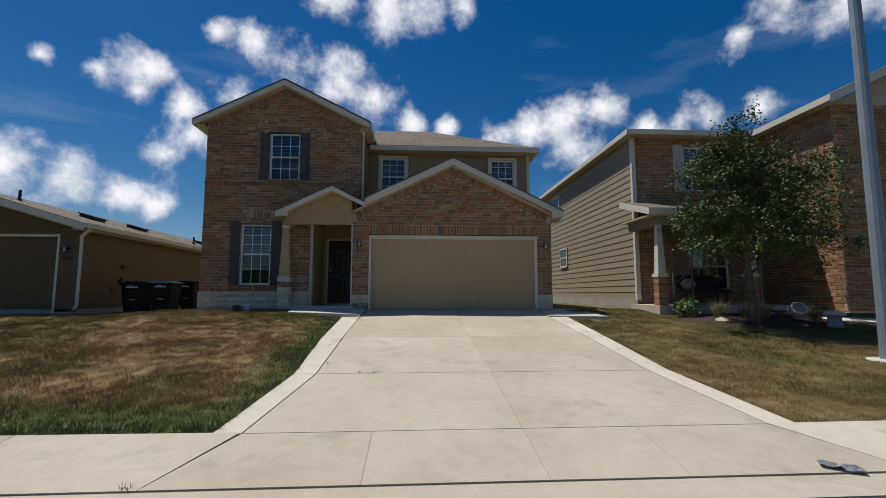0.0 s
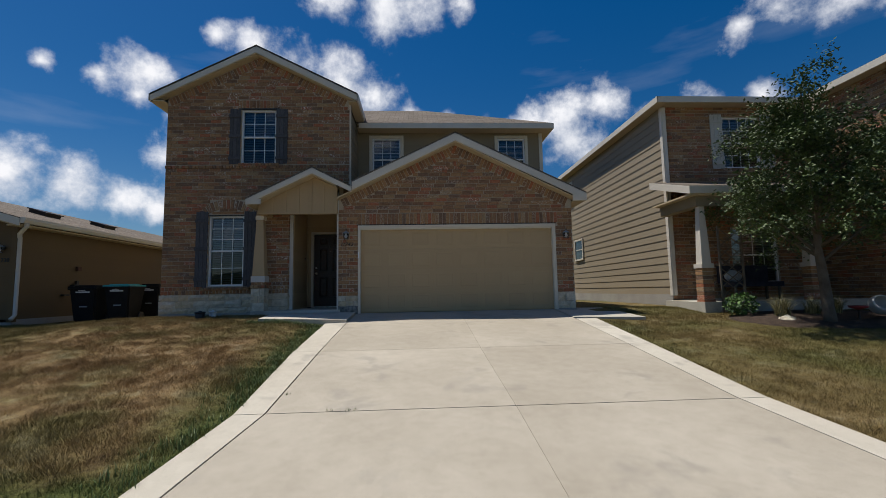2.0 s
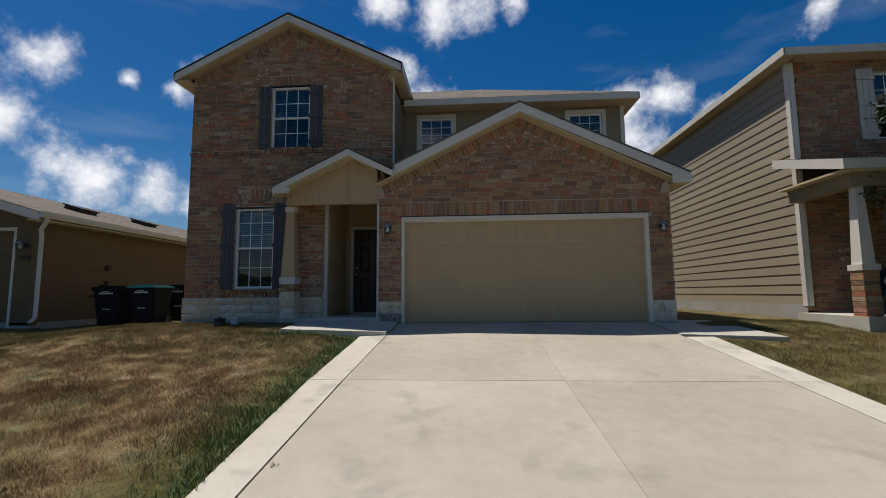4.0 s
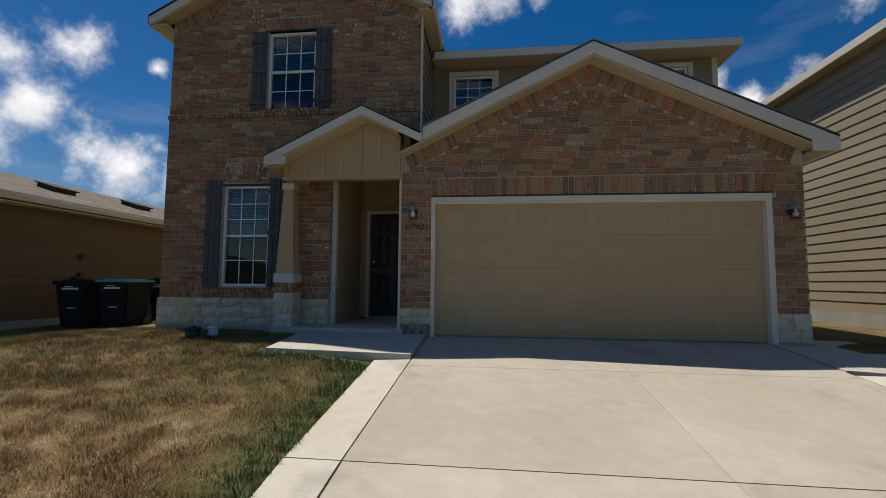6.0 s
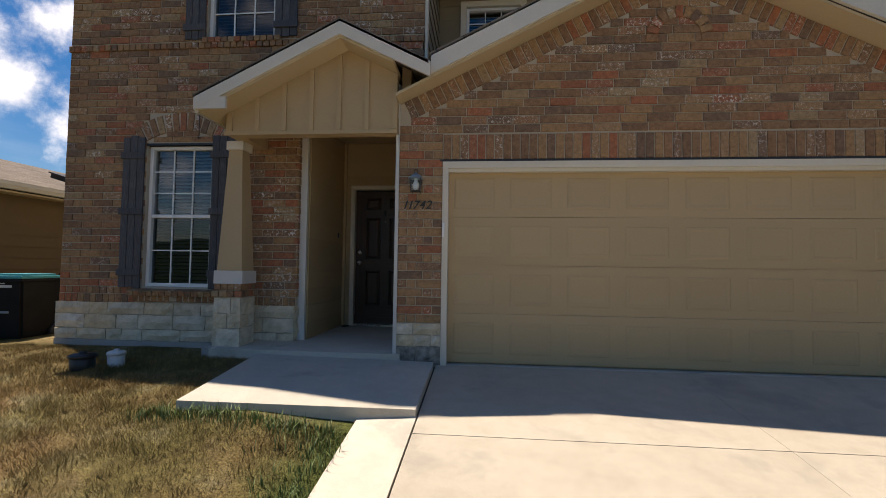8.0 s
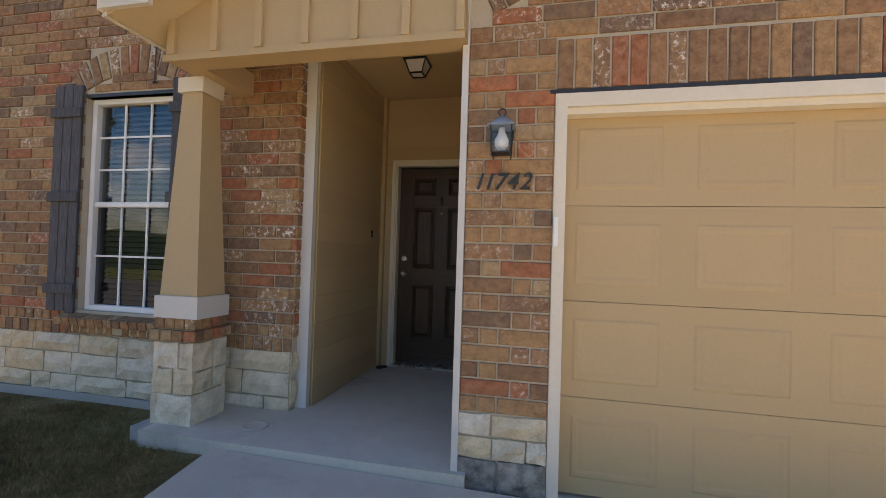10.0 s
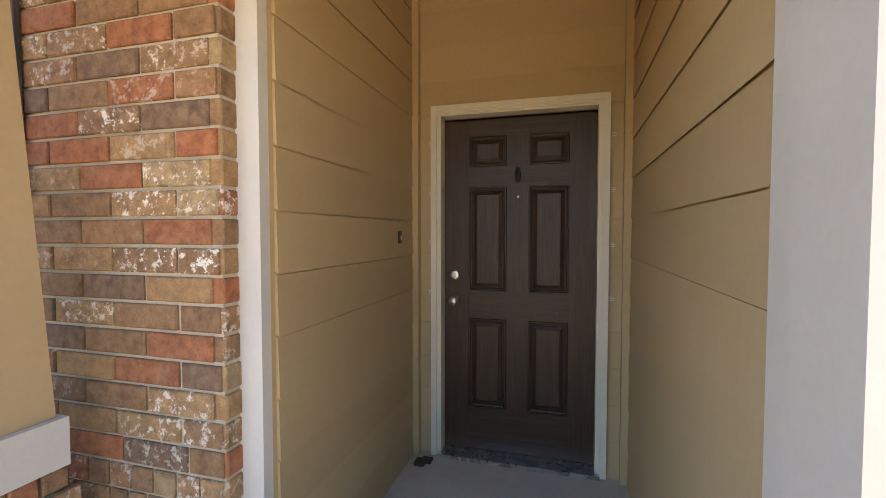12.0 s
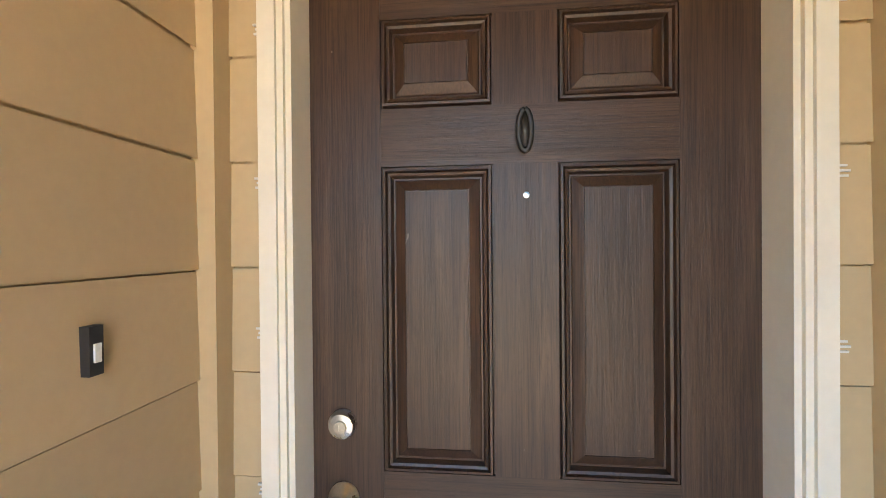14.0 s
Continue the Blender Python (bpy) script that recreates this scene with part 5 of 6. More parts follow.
bm = bmesh.new()
ring(bm, [(0.085, 0.0), (0.085, 0.006), (0.07, 0.008), (0.066, 0.004)], 24, pose(-2.86, 13.22, PFZ))
tagged(part("floor_cover", bm, M_SLAB, None, "", True), "round grey cleanout cover set in the porch slab", "cover")
mat_dirt = quick("debris", [(-2.66, -2.60, 14.86, 14.93, PFZ, PFZ + 0.02), (-2.63, -2.57, 14.90, 14.96, PFZ, PFZ + 0.015)], M_MULCH, None, "", 0.008)
tagged(mat_dirt, "small dark clump of debris in the porch corner", "debris")

for x, y, r, mat, lab in ((-4.33, 12.30, 0.10, M_BLACK, "black plastic cleanout pipe standing in the lawn"), (-4.13, 12.46, 0.072, M_PALE, "white capped cleanout pipe standing in the lawn")):
    z = lawn(x, y)
    p = thing("cleanout_pipe", lab, "pipe", (x, y, z), "cleanout pipes")
    bm = bmesh.new()
    ring(bm, [(r, -0.1), (r, 0.10), (r * 0.92, 0.105)], 18, Matrix.Translation((x, y, z)))
    part("pipe", bm, mat, p, "", True)
    bm = bmesh.new()
    ring(bm, [(r * 1.12, 0.10), (r * 1.12, 0.125), (r * 0.9, 0.135), (r * 0.35, 0.136), (r * 0.33, 0.155)], 18, Matrix.Translation((x, y, z)))
    part("cap", bm, mat, p, "", True)

def side_window(house_, x0, x1, z0, z1, m, trim):
    """A small window set over the siding, with its trim and a plate painted dark for the unlit room."""
    w = quick("window", [(x0, x1, -0.012, 0.0, z0, z1)], M_ROOMDARK, house_, "dark side window with pale trim", 0.0, m)
    b = bmesh.new()
    b.faces.new([b.verts.new(m @ Vector(q)) for q in ((x0, -0.022, z0), (x1, -0.022, z0), (x1, -0.022, z1), (x0, -0.022, z1))])
    p = part("pane", b, M_GLASS, w)
    p.visible_shadow = False
    each("window_trim", [(x0 - 0.07, x0, -0.045, 0.0, z0 - 0.07, z1 + 0.07), (x1, x1 + 0.07, -0.045, 0.0, z0 - 0.07, z1 + 0.07), (x0, x1, -0.045, 0.0, z1, z1 + 0.07), (x0, x1, -0.045, 0.0, z0 - 0.07, z0),
                         (x0, x1, -0.036, -0.012, (z0 + z1) / 2 - 0.02, (z0 + z1) / 2 + 0.02)], trim, w, "", 0.004, m)
    return w


# ---- the single-storey neighbour ----
nb = thing("neighbour_house", "single-storey tan siding house with shingle roof and white gutter", "house", (-12.5, 18, 0.95))
NX, NY = -9.05, 13.2
quick("foundation", [(-16.5, NX + 0.02, NY + 0.0, 30, 0.6, 1.06)], M_FOUND, nb)
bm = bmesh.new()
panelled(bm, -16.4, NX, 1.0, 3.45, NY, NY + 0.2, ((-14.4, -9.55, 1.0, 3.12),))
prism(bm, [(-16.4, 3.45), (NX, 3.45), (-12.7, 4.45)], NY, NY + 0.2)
nfront = part("front_wall", bm, M_TANSHADE, nb)
planks(nfront, -9.55, NX, 1.06, 3.4, facing(0, NY, 0), M_TANSHADE, 0.21)
planks(nfront, -14.4, -9.55, 3.14, 3.5, facing(0, NY, 0), M_TANSHADE, 0.21)
nside = quick("side_wall", [(NX - 0.2, NX, NY + 0.2, 30, 1.0, 3.45)], M_TANSHADE, nb)
planks(nside, 0.0, 16.5, 1.06, 3.42, facing(NX, NY, 90), M_TANSHADE, 0.21)
each("corner_board", [(NX - 0.09, NX + 0.03, NY - 0.03, NY + 0.0, 1.0, 3.42), (NX, NX + 0.03, NY, NY + 0.09, 1.0, 3.42)], M_TANSHADE, nb)
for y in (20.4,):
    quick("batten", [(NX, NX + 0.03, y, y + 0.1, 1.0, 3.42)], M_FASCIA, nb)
nd = quick("garage_door", [(-14.4, -9.60, NY + 0.1, NY + 0.15, 0.95, 3.08)], M_TANSHADE, nb, "tan sectional garage door, closed")
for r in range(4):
    quick("door_section", [(-14.4, -9.62, NY + 0.085, NY + 0.099, 0.97 + 0.52 * r, 0.97 + 0.52 * r + 0.51)], M_TANSHADE, nd, "", 0.004)
each("door_frame", [(-9.62, -9.55, NY - 0.01, NY + 0.12, 0.95, 3.14), (-14.4, -9.62, NY - 0.01, NY + 0.12, 3.07, 3.14)], M_CREAM, nb)
roof_plane("roof", [(-8.72, NY - 0.35, 3.42), (-8.72, 30, 3.42), (-12.7, 30, 4.62), (-12.7, NY - 0.35, 4.62)], 0.05, nb, "grey-brown shingle roof")
roof_plane("roof", [(-16.7, NY - 0.35, 3.42), (-12.7, NY - 0.35, 4.62), (-12.7, 30, 4.62), (-16.7, 30, 3.42)], 0.05, nb)
rake_board(nb, -12.7, 4.60, -8.72, 3.40, NY - 0.36, 0.17)
rake_board(nb, -16.7, 3.40, -12.7, 4.60, NY - 0.36, 0.17)
bm = bmesh.new()
prism(bm, [(-8.75, 3.24), (-12.7, 4.42), (-12.7, 4.39), (-8.75, 3.21)], NY - 0.32, NY + 0.02)
box(bm, NX, -8.72, NY - 0.3, 30, 3.24, 3.27)
part("soffit", bm, M_SOFFIT, nb)
bm = bmesh.new()
prism(bm, [(-8.74, 3.42), (-8.60, 3.42), (-8.60, 3.36), (-8.64, 3.29), (-8.74, 3.29)], NY - 0.34, 30)
part("gutter", bm, M_FASCIA, nb, "cream seamless gutter")
bm = bmesh.new()
tube(bm, [(-8.66, NY - 0.22, 3.30), (-8.68, NY - 0.20, 3.22), (-8.98, NY - 0.02, 3.08), (NX + 0.05, NY + 0.02, 2.95), (NX + 0.05, NY + 0.02, 1.16), (NX + 0.09, NY - 0.12, 1.07)], 0.045, 10)
part("downspout", bm, M_FASCIA, nb, "cream downspout", True)
for y, x in ((15.8, -10.6), (18.2, -10.6), (23.5, -10.6)):
    z = 3.42 + (-8.72 - x) * 0.302
    bm = bmesh.new()
    box(bm, -0.24, 0.24, -0.28, 0.28, 0.0, 0.10)
    box(bm, -0.28, 0.28, -0.32, 0.32, 0.10, 0.13)
    bmesh.ops.transform(bm, matrix=pose(x, y, z - 0.01, 0, 17, 0), verts=bm.verts)
    part("roof_vent", bm, M_BRONZE, nb, "brown box roof vent")
for y, x in ((14.2, -11.6), (20.6, -9.6), (25.5, -9.8)):
    z = 3.42 + (-8.72 - x) * 0.302
    bm = bmesh.new()
    ring(bm, [(0.09, -0.05), (0.05, 0.05), (0.04, 0.06), (0.04, 0.32), (0.034, 0.32)], 10, Matrix.Translation((x, y, z)))
    part("vent_pipe", bm, M_BLACK, nb, "black vent pipe")
side_window(nb, 0, 0.9, 1.75, 3.1, facing(NX + 0.024, 26.0, 90), M_CREAM)
lantern((-9.32, NY - 0.03, 2.72), "black wall lantern beside the neighbour's garage door")
n2 = thing("house_number", "dark metal house number 11738 on tan siding", "house number", (-9.3, NY - 0.03, 2.45))
words("digits", "11738", 0.13, pose(-9.32, NY - 0.034, 2.45, 90, 0, 0), M_BLACK, n2)
ut = thing("meter_box", "small rusty utility boxes fixed to tan siding", "utility box", (NX + 0.03, 15.1, 2.1))
quick("box", [(NX + 0.0225, NX + 0.10, 15.0, 15.13, 2.28, 2.40)], M_RUST, ut, "", 0.005)
quick("tray", [(NX + 0.0225, NX + 0.14, 14.85, 15.25, 1.86, 1.90), (NX + 0.0225, NX + 0.08, 15.0, 15.08, 1.90, 2.0)], M_BLACK, ut, "", 0.004)
quick("bracket", [(NX + 0.0225, NX + 0.12, 14.55, 14.72, 1.60, 1.64)], M_BLACK, ut, "", 0.004)
cb = thing("cable_box", "tan conduit and box fixed to siding", "utility box", (NX + 0.03, 23.4, 1.6))
quick("box", [(NX + 0.0225, NX + 0.12, 23.3, 23.5, 1.75, 1.95)], M_BRONZE, cb)
bm = bmesh.new()
tube(bm, [(NX + 0.05, 23.4, 1.95), (NX + 0.05, 23.4, 3.25)], 0.02)
part("conduit", bm, M_TANUP, cb)


def wheelie_bin(at, turn, lid_mat, label):
    x, y, z = at
    t = thing("wheelie_bin", label, "trash bin", at, "trash bins")
    m = pose(x, y, z, 0, 0, turn)
    b = bmesh.new()
    lo = [b.verts.new(p) for p in ((-0.24, -0.26, 0.08), (0.24, -0.26, 0.08), (0.24, 0.24, 0.08), (-0.24, 0.24, 0.08))]
    hi = [b.verts.new(p) for p in ((-0.31, -0.36, 0.92), (0.31, -0.36, 0.92), (0.31, 0.36, 0.92), (-0.31, 0.36, 0.92))]
    b.faces.new(lo[::-1])
    b.faces.new(hi)
    for i in range(4):
        b.faces.new((lo[i], lo[(i + 1) % 4], hi[(i + 1) % 4], hi[i]))
    bmesh.ops.transform(b, matrix=m, verts=b.verts)
    soften(b, 0.03, 2)
    part("body", b, M_BIN, t)
    b = bmesh.new()
    box(b, -0.335, 0.335, -0.385, 0.385, 0.88, 0.925, m)
    soften(b, 0.012)
    part("rim", b, M_BIN, t)
    b = bmesh.new()
    box(b, -0.33, 0.33, -0.39, 0.36, 0.926, 0.965, m)
    box(b, -0.24, 0.24, -0.28, 0.24, 0.966, 0.99, m)
    soften(b, 0.012, 2)
    part("lid", b, lid_mat, t)
    b = bmesh.new()
    tube(b, [m @ Vector(p) for p in ((-0.25, 0.37, 0.90), (-0.25, 0.44, 0.92), (0.25, 0.44, 0.92), (0.25, 0.37, 0.90))], 0.016)
    part("handle", b, M_BIN, t)
    for s in (-1, 1):
        b = bmesh.new()
        ring(b, [(0.12, -0.03), (0.13, -0.02), (0.13, 0.02), (0.12, 0.03)], 18, m @ pose(s * 0.27, 0.25, 0.13, 0, 90, 0))
        part("wheel", b, M_BLACK, t, "", True)
    quick("lettering", [(-0.16, 0.16, -0.352, -0.346, 0.80, 0.835), (-0.10, 0.06, -0.354, -0.348, 0.85, 0.865)], M_PALE, t, "pale printed bars", 0.0, m)
    quick("grip", [(-0.09, 0.09, -0.315, -0.30, 0.44, 0.47)], M_GREYM, t, "", 0.004, m)
    return t


BG = 0.86
wheelie_bin((-7.95, 14.15, BG), 4, M_BIN, "black wheeled trash bin with a black lid beside siding")
wheelie_bin((-7.22, 14.30, BG + 0.02), 2, M_TEAL, "black wheeled recycling bin with a teal lid")
wheelie_bin((-6.98, 15.25, BG + 0.04), -4, M_BIN, "black wheeled bin behind the teal-lidded one")

ac = thing("air_conditioner", "grey air conditioner unit on a pad beside the neighbour's wall", "air conditioner", (-8.1, 17.4, 0.98))
quick("pad", [(-8.55, -7.65, 17.0, 17.9, 0.9, 1.0)], M_FOUND, ac)
quick("cabinet", [(-8.48, -7.72, 17.07, 17.83, 1.0, 1.70)], M_AC, ac, "", 0.02)
for i in range(11):
    quick("louvre", [(-8.44, -7.76, 17.045, 17.068, 1.07 + 0.052 * i, 1.095 + 0.052 * i)], M_AC, ac)
bm = bmesh.new()
ring(bm, [(0.34, 1.70), (0.34, 1.73), (0.30, 1.735), (0.30, 1.71)], 24, Matrix.Translation((-8.1, 17.45, 0)))
part("fan_guard", bm, M_BLACK, ac)

# ---- the two-storey neighbour ----
rh = thing("neighbour_house", "two-storey brick house with taupe lap siding on its side wall", "house", (12, 17, 1.0))
RXW, RYF = 7.20, 13.70
bm = bmesh.new()
box(bm, RXW, RXW + 0.2, RYF + 0.0, 23.5, 1.25, 6.5)
rside = part("side_wall", bm, M_TANR, rh, "taupe lap siding wall")
planks(rside, -23.5, -RYF, 1.33, 6.5, facing(RXW, 0, -90), M_TANR, 0.21, lip=0.020)
quick("foundation", [(RXW - 0.02, RXW + 0.2, RYF, 23.5, 0.8, 1.33)], M_FOUND, rh)
bm = bmesh.new()
RW = (8.90, 9.95, 4.75, 6.2)
panelled(bm, RXW, 11.4, 1.1, 6.5, RYF, RYF + 0.2, (RW, (8.9, 10.2, 1.6, 3.1)))
rfront = part("brick_wall", bm, M_MORTAR, rh, "brown brick upper front")


def rf_spans(z):
    if RW[2] < z < RW[3]:
        return [(RXW, RW[0]), (RW[1], 11.2)]
    if 1.6 < z < 3.1:
        return [(RXW, 8.9), (10.2, 11.2)]
    return [(RXW, 11.2)]


lay(rfront, courses(rf_spans, 1.2, 6.5), facing(0, RYF - 0.012, 0), lambda x, z: False)
each("corner_board", [(RXW - 0.03, RXW + 0.0, RYF - 0.03, RYF + 0.09, 1.3, 6.45), (RXW, RXW + 0.09, RYF - 0.045, RYF - 0.015, 1.3, 6.45)], M_FASCIA, rh)
window(rh, *RW, facing(0, RYF + 0.05, 0), 2, 2, 4)
window(rh, 8.9, 10.2, 1.6, 3.1, facing(0, RYF + 0.05, 0), 2, 2, 4)
M_SHW = surface("pale_shutter_paint", (0.52, 0.50, 0.44), (0.58, 0.56, 0.50), 3, 40, 0.6)
shutter(rh, 8.54, 8.88, 4.72, 6.25, facing(0, RYF - 0.015, 0), M_SHW, "pale painted panel shutter")
shutter(rh, 9.98, 10.32, 4.72, 6.25, facing(0, RYF - 0.015, 0), M_SHW, "pale painted panel shutter")
for y, z0, z1 in ((-21.6, 5.15, 6.1), (-20.7, 2.75, 3.5)):
    side_window(rh, y, y + 0.8, z0, z1, facing(RXW - 0.024, 0, -90), M_FASCIA)
# its garage wing standing forward
GX0, GYF = 11.3, 11.0
bm = bmesh.new()
box(bm, GX0, 17.5, GYF, GYF + 0.2, 1.0, 6.5)
box(bm, GX0, GX0 + 0.2, GYF + 0.2, RYF + 0.2, 1.0, 6.5)
gw = part("brick_wall", bm, M_MORTAR, rh, "red-brown brick wing")
lay(gw, courses(lambda z: [(GX0, 14.2)], 1.05, 6.5), facing(0, GYF - 0.012, 0), lambda x, z: False)
lay(gw, courses(lambda z: [(-RYF, -GYF)], 1.05, 6.5), facing(GX0 - 0.012, 0, -90), lambda x, z: False)
roof_plane("roof", [(6.92, 13.35, 6.62), (11.1, 13.35, 6.62), (11.1, 18.5, 8.3), (9.5, 18.5, 8.3)], 0.05, rh, "brown shingle roof")
roof_plane("roof", [(6.92, 24, 6.62), (6.92, 13.35, 6.62), (9.5, 18.5, 8.3)], 0.05, rh)
roof_plane("roof", [(10.98, 10.65, 6.62), (10.98, 17.0, 6.62), (14.4, 17.0, 8.3), (14.4, 10.65, 8.3)][::-1], 0.05, rh)
rake_board(rh, 10.98, 6.60, 14.4, 8.28, 10.64, 0.2)
bm = bmesh.new()
prism(bm, [(GX0, 6.5), (17.5, 6.5), (14.4, 8.1)], GYF, GYF + 0.2)
part("gable", bm, M_MORTAR, rh)
each("fascia", [(6.90, 11.0, 13.32, 13.35, 6.46, 6.62), (6.89, 6.92, 13.32, 24, 6.46, 6.62), (10.96, 10.99, 10.65, 13.3, 6.46, 6.62)], M_FASCIA, rh)
each("soffit", [(6.92, RXW + 0.05, 13.35, 24, 6.46, 6.49), (RXW, 11.0, 13.35, RYF, 6.46, 6.49), (10.99, GX0, 10.65, 13.7, 6.46, 6.49)], M_SOFFIT, rh)
# its porch
quick("porch_floor", [(6.95, 11.28, 12.05, RYF - 0.05, 0.8, 1.17)], M_SLAB, rh, "concrete porch slab", 0.01)
roof_plane("roof", [(6.75, 12.0, 3.86), (11.28, 12.0, 3.86), (11.28, RYF, 4.35), (6.75, RYF, 4.35)], 0.05, rh)
each("fascia", [(6.73, 11.28, 11.97, 12.0, 3.68, 3.85)], M_FASCIA, rh)
bm = bmesh.new()
vs = [bm.verts.new(p) for p in ((6.73, 12.0, 3.85), (6.73, RYF, 4.34), (6.73, RYF, 4.16), (6.73, 12.0, 3.67))]
ws = [bm.verts.new((6.76, v.co.y, v.co.z)) for v in vs]
bm.faces.new(vs)
bm.faces.new(ws[::-1])
for i in range(4):
    bm.faces.new((vs[i], vs[(i + 1) % 4], ws[(i + 1) % 4], ws[i]))
part("fascia", bm, M_FASCIA, rh)
quick("porch_ceiling", [(6.76, 11.28, 12.0, RYF - 0.05, 3.64, 3.68)], M_SOFFIT, rh)
each("porch_beam", [(6.95, 11.28, 12.12, 12.35, 3.40, 3.64), (6.95, 7.18, 12.35, RYF - 0.05, 3.40, 3.64)], M_TANUP, rh)
for cx in (7.12, 9.75):
    bm = bmesh.new()
    a = [bm.verts.new((cx + sx * 0.11, 12.25 + sy * 0.11, 2.05)) for sx, sy in ((-1, -1), (1, -1), (1, 1), (-1, 1))]
    b2 = [bm.verts.new((cx + sx * 0.065, 12.25 + sy * 0.065, 3.40)) for sx, sy in ((-1, -1), (1, -1), (1, 1), (-1, 1))]
    bm.faces.new(a[::-1])
    bm.faces.new(b2)
    for i in range(4):
        bm.faces.new((a[i], a[(i + 1) % 4], b2[(i + 1) % 4], b2[i]))
    col = part("porch_column", bm, M_FASCIA, rh, "tapered cream column on a brick pier")
    quick("base_band", [(cx - 0.15, cx + 0.15, 12.10, 12.40, 1.95, 2.05)], M_FASCIA, col)
    quick("pier_core", [(cx - 0.125, cx + 0.125, 12.125, 12.375, 1.0, 1.95)], M_MORTAR, col)
    for deg, dx, dy in ((0, 0, -1), (-90, -1, 0), (90, 1, 0)):
        lay(col, courses(lambda z: [(-0.135, 0.135)], 1.05, 1.95), facing(cx + dx * 0.135, 12.25 + dy * 0.135, deg), lambda x, z: False)
lantern((11.72, GYF - 0.02, 2.85), "black wall lantern on the neighbour's brick wing")

# things round that porch
tr = thing("trellis", "dark wooden lattice trellis standing beside the porch column", "trellis", (7.55, 12.0, 1.0))
quick("post", [(7.30, 7.34, 11.95, 11.99, 0.9, 2.9)], M_BARK, tr)
quick("post", [(7.84, 7.88, 11.95, 11.99, 0.9, 2.9)], M_BARK, tr)
for i in range(8):
    for s in (-1, 1):
        z = 1.05 + 0.23 * i
        bm = bmesh.new()
        a, b = ((7.34, z), (7.84, z + 0.4)) if s > 0 else ((7.34, z + 0.4), (7.84, z))
        if max(a[1], b[1]) < 2.95:
            tube(bm, [(a[0], 11.96 + 0.01 * s, a[1]), (b[0], 11.96 + 0.01 * s, b[1])], 0.012, 4)
            part("slat", bm, M_BARK, tr)
        else:
            bm.free()

bench = thing("porch_bench", "dark cloth-covered bench on the shaded porch", "bench", (9.0, 13.2, 1.17))
quick("seat", [(8.35, 9.65, 12.95, 13.5, 1.50, 1.62)], M_CLOTH, bench, "", 0.04)
quick("backrest", [(8.35, 9.65, 13.45, 13.58, 1.60, 2.05)], M_CLOTH, bench, "", 0.04)
for x in (8.40, 9.55):
    for y in (13.0, 13.42):
        quick("leg", [(x, x + 0.05, y, y + 0.05, 1.17, 1.50)], M_BARK, bench)
bm = bmesh.new()
bmesh.ops.create_uvsphere(bm, u_segments=14, v_segments=8, radius=1)
bmesh.ops.transform(bm, matrix=pose(8.15, 12.9, 1.72) @ Matrix.Diagonal((0.24, 0.09, 0.16, 1)), verts=bm.verts)
bmesh.ops.translate(bm, verts=bm.verts, vec=(0.45, 0.42, 0.06))
tagged(part("pillow", bm, M_PILLOW, None, "", True), "grey and white printed pillow on the bench", "pillow")


def mulch_bed():
    b = bmesh.new()
    r = random.Random(4)
    n = 40
    pts = []
    for i in range(n):
        a = 2 * math.pi * i / n
        pts.append((8.9 + 2.1 * math.cos(a) * (1 + r.uniform(-0.05, 0.05)), 11.0 + 1.0 * math.sin(a) * (1 + r.uniform(-0.06, 0.06))))
    c = b.verts.new((8.9, 11.0, rise(11.0) + 0.07))
    mid = [b.verts.new((8.9 + (x - 8.9) * 0.8, 11 + (y - 11) * 0.8, rise(11 + (y - 11) * 0.8) + 0.05)) for x, y in pts]
    rim = [b.verts.new((x, y, rise(y) - 0.02)) for x, y in pts]
    for i in range(n):
        j = (i + 1) % n
        b.faces.new((c, mid[i], mid[j]))
        b.faces.new((mid[i], rim[i], rim[j], mid[j]))
    return b


tagged(part("mulch_bed", mulch_bed(), M_MULCH, None, "", True), "dark mulch planting bed round the tree", "mulch", kind="structure")


def blades(name, spots, mat, r, tall, lean=0.5, width=0.008, bend=2):
    """Grass-like tufts as one mesh of bent strips."""
    vs, fs = [], []
    for (x, y, z, n, spread, h) in spots:
        for _ in range(n):
            a, d = r.uniform(0, 2 * math.pi), spread * math.sqrt(r.random())
            px, py = x + d * math.cos(a), y + d * math.sin(a)
            b, k, hh = r.uniform(0, 2 * math.pi), r.uniform(0.1, lean), h * r.uniform(0.55, 1.0)
            ux, uy = math.cos(b), math.sin(b)
            o = len(vs)
            for s in range(bend + 1):
                f = s / bend
                w = width * (1 - f * 0.9)
                cx, cy, cz = px + ux * k * hh * f * f, py + uy * k * hh * f * f, z + hh * f * (1 - 0.25 * k * f)
                vs += [(cx - uy * w, cy + ux * w, cz), (cx + uy * w, cy - ux * w, cz)]
            for s in range(bend):
                fs.append((o + 2 * s, o + 2 * s + 1, o + 2 * s + 3, o + 2 * s + 2))
    me = bpy.data.meshes.new(name)
    me.from_pydata(vs, [], fs)
    me.materials.append(mat)
    return new(name, me)


rg = random.Random(21)
for x, y, h in ((7.95, 11.1, 0.6), (8.75, 11.25, 0.5), (9.3, 11.3, 0.58), (9.95, 10.55, 0.55)):
    tagged(blades("ornamental_grass", [(x, y, rise(y) + 0.02, 220, 0.13, h)], M_STRAW, rg, h, 1.1, 0.006, 4), "tuft of pale arching ornamental grass in mulch", "grass", "ornamental grasses")


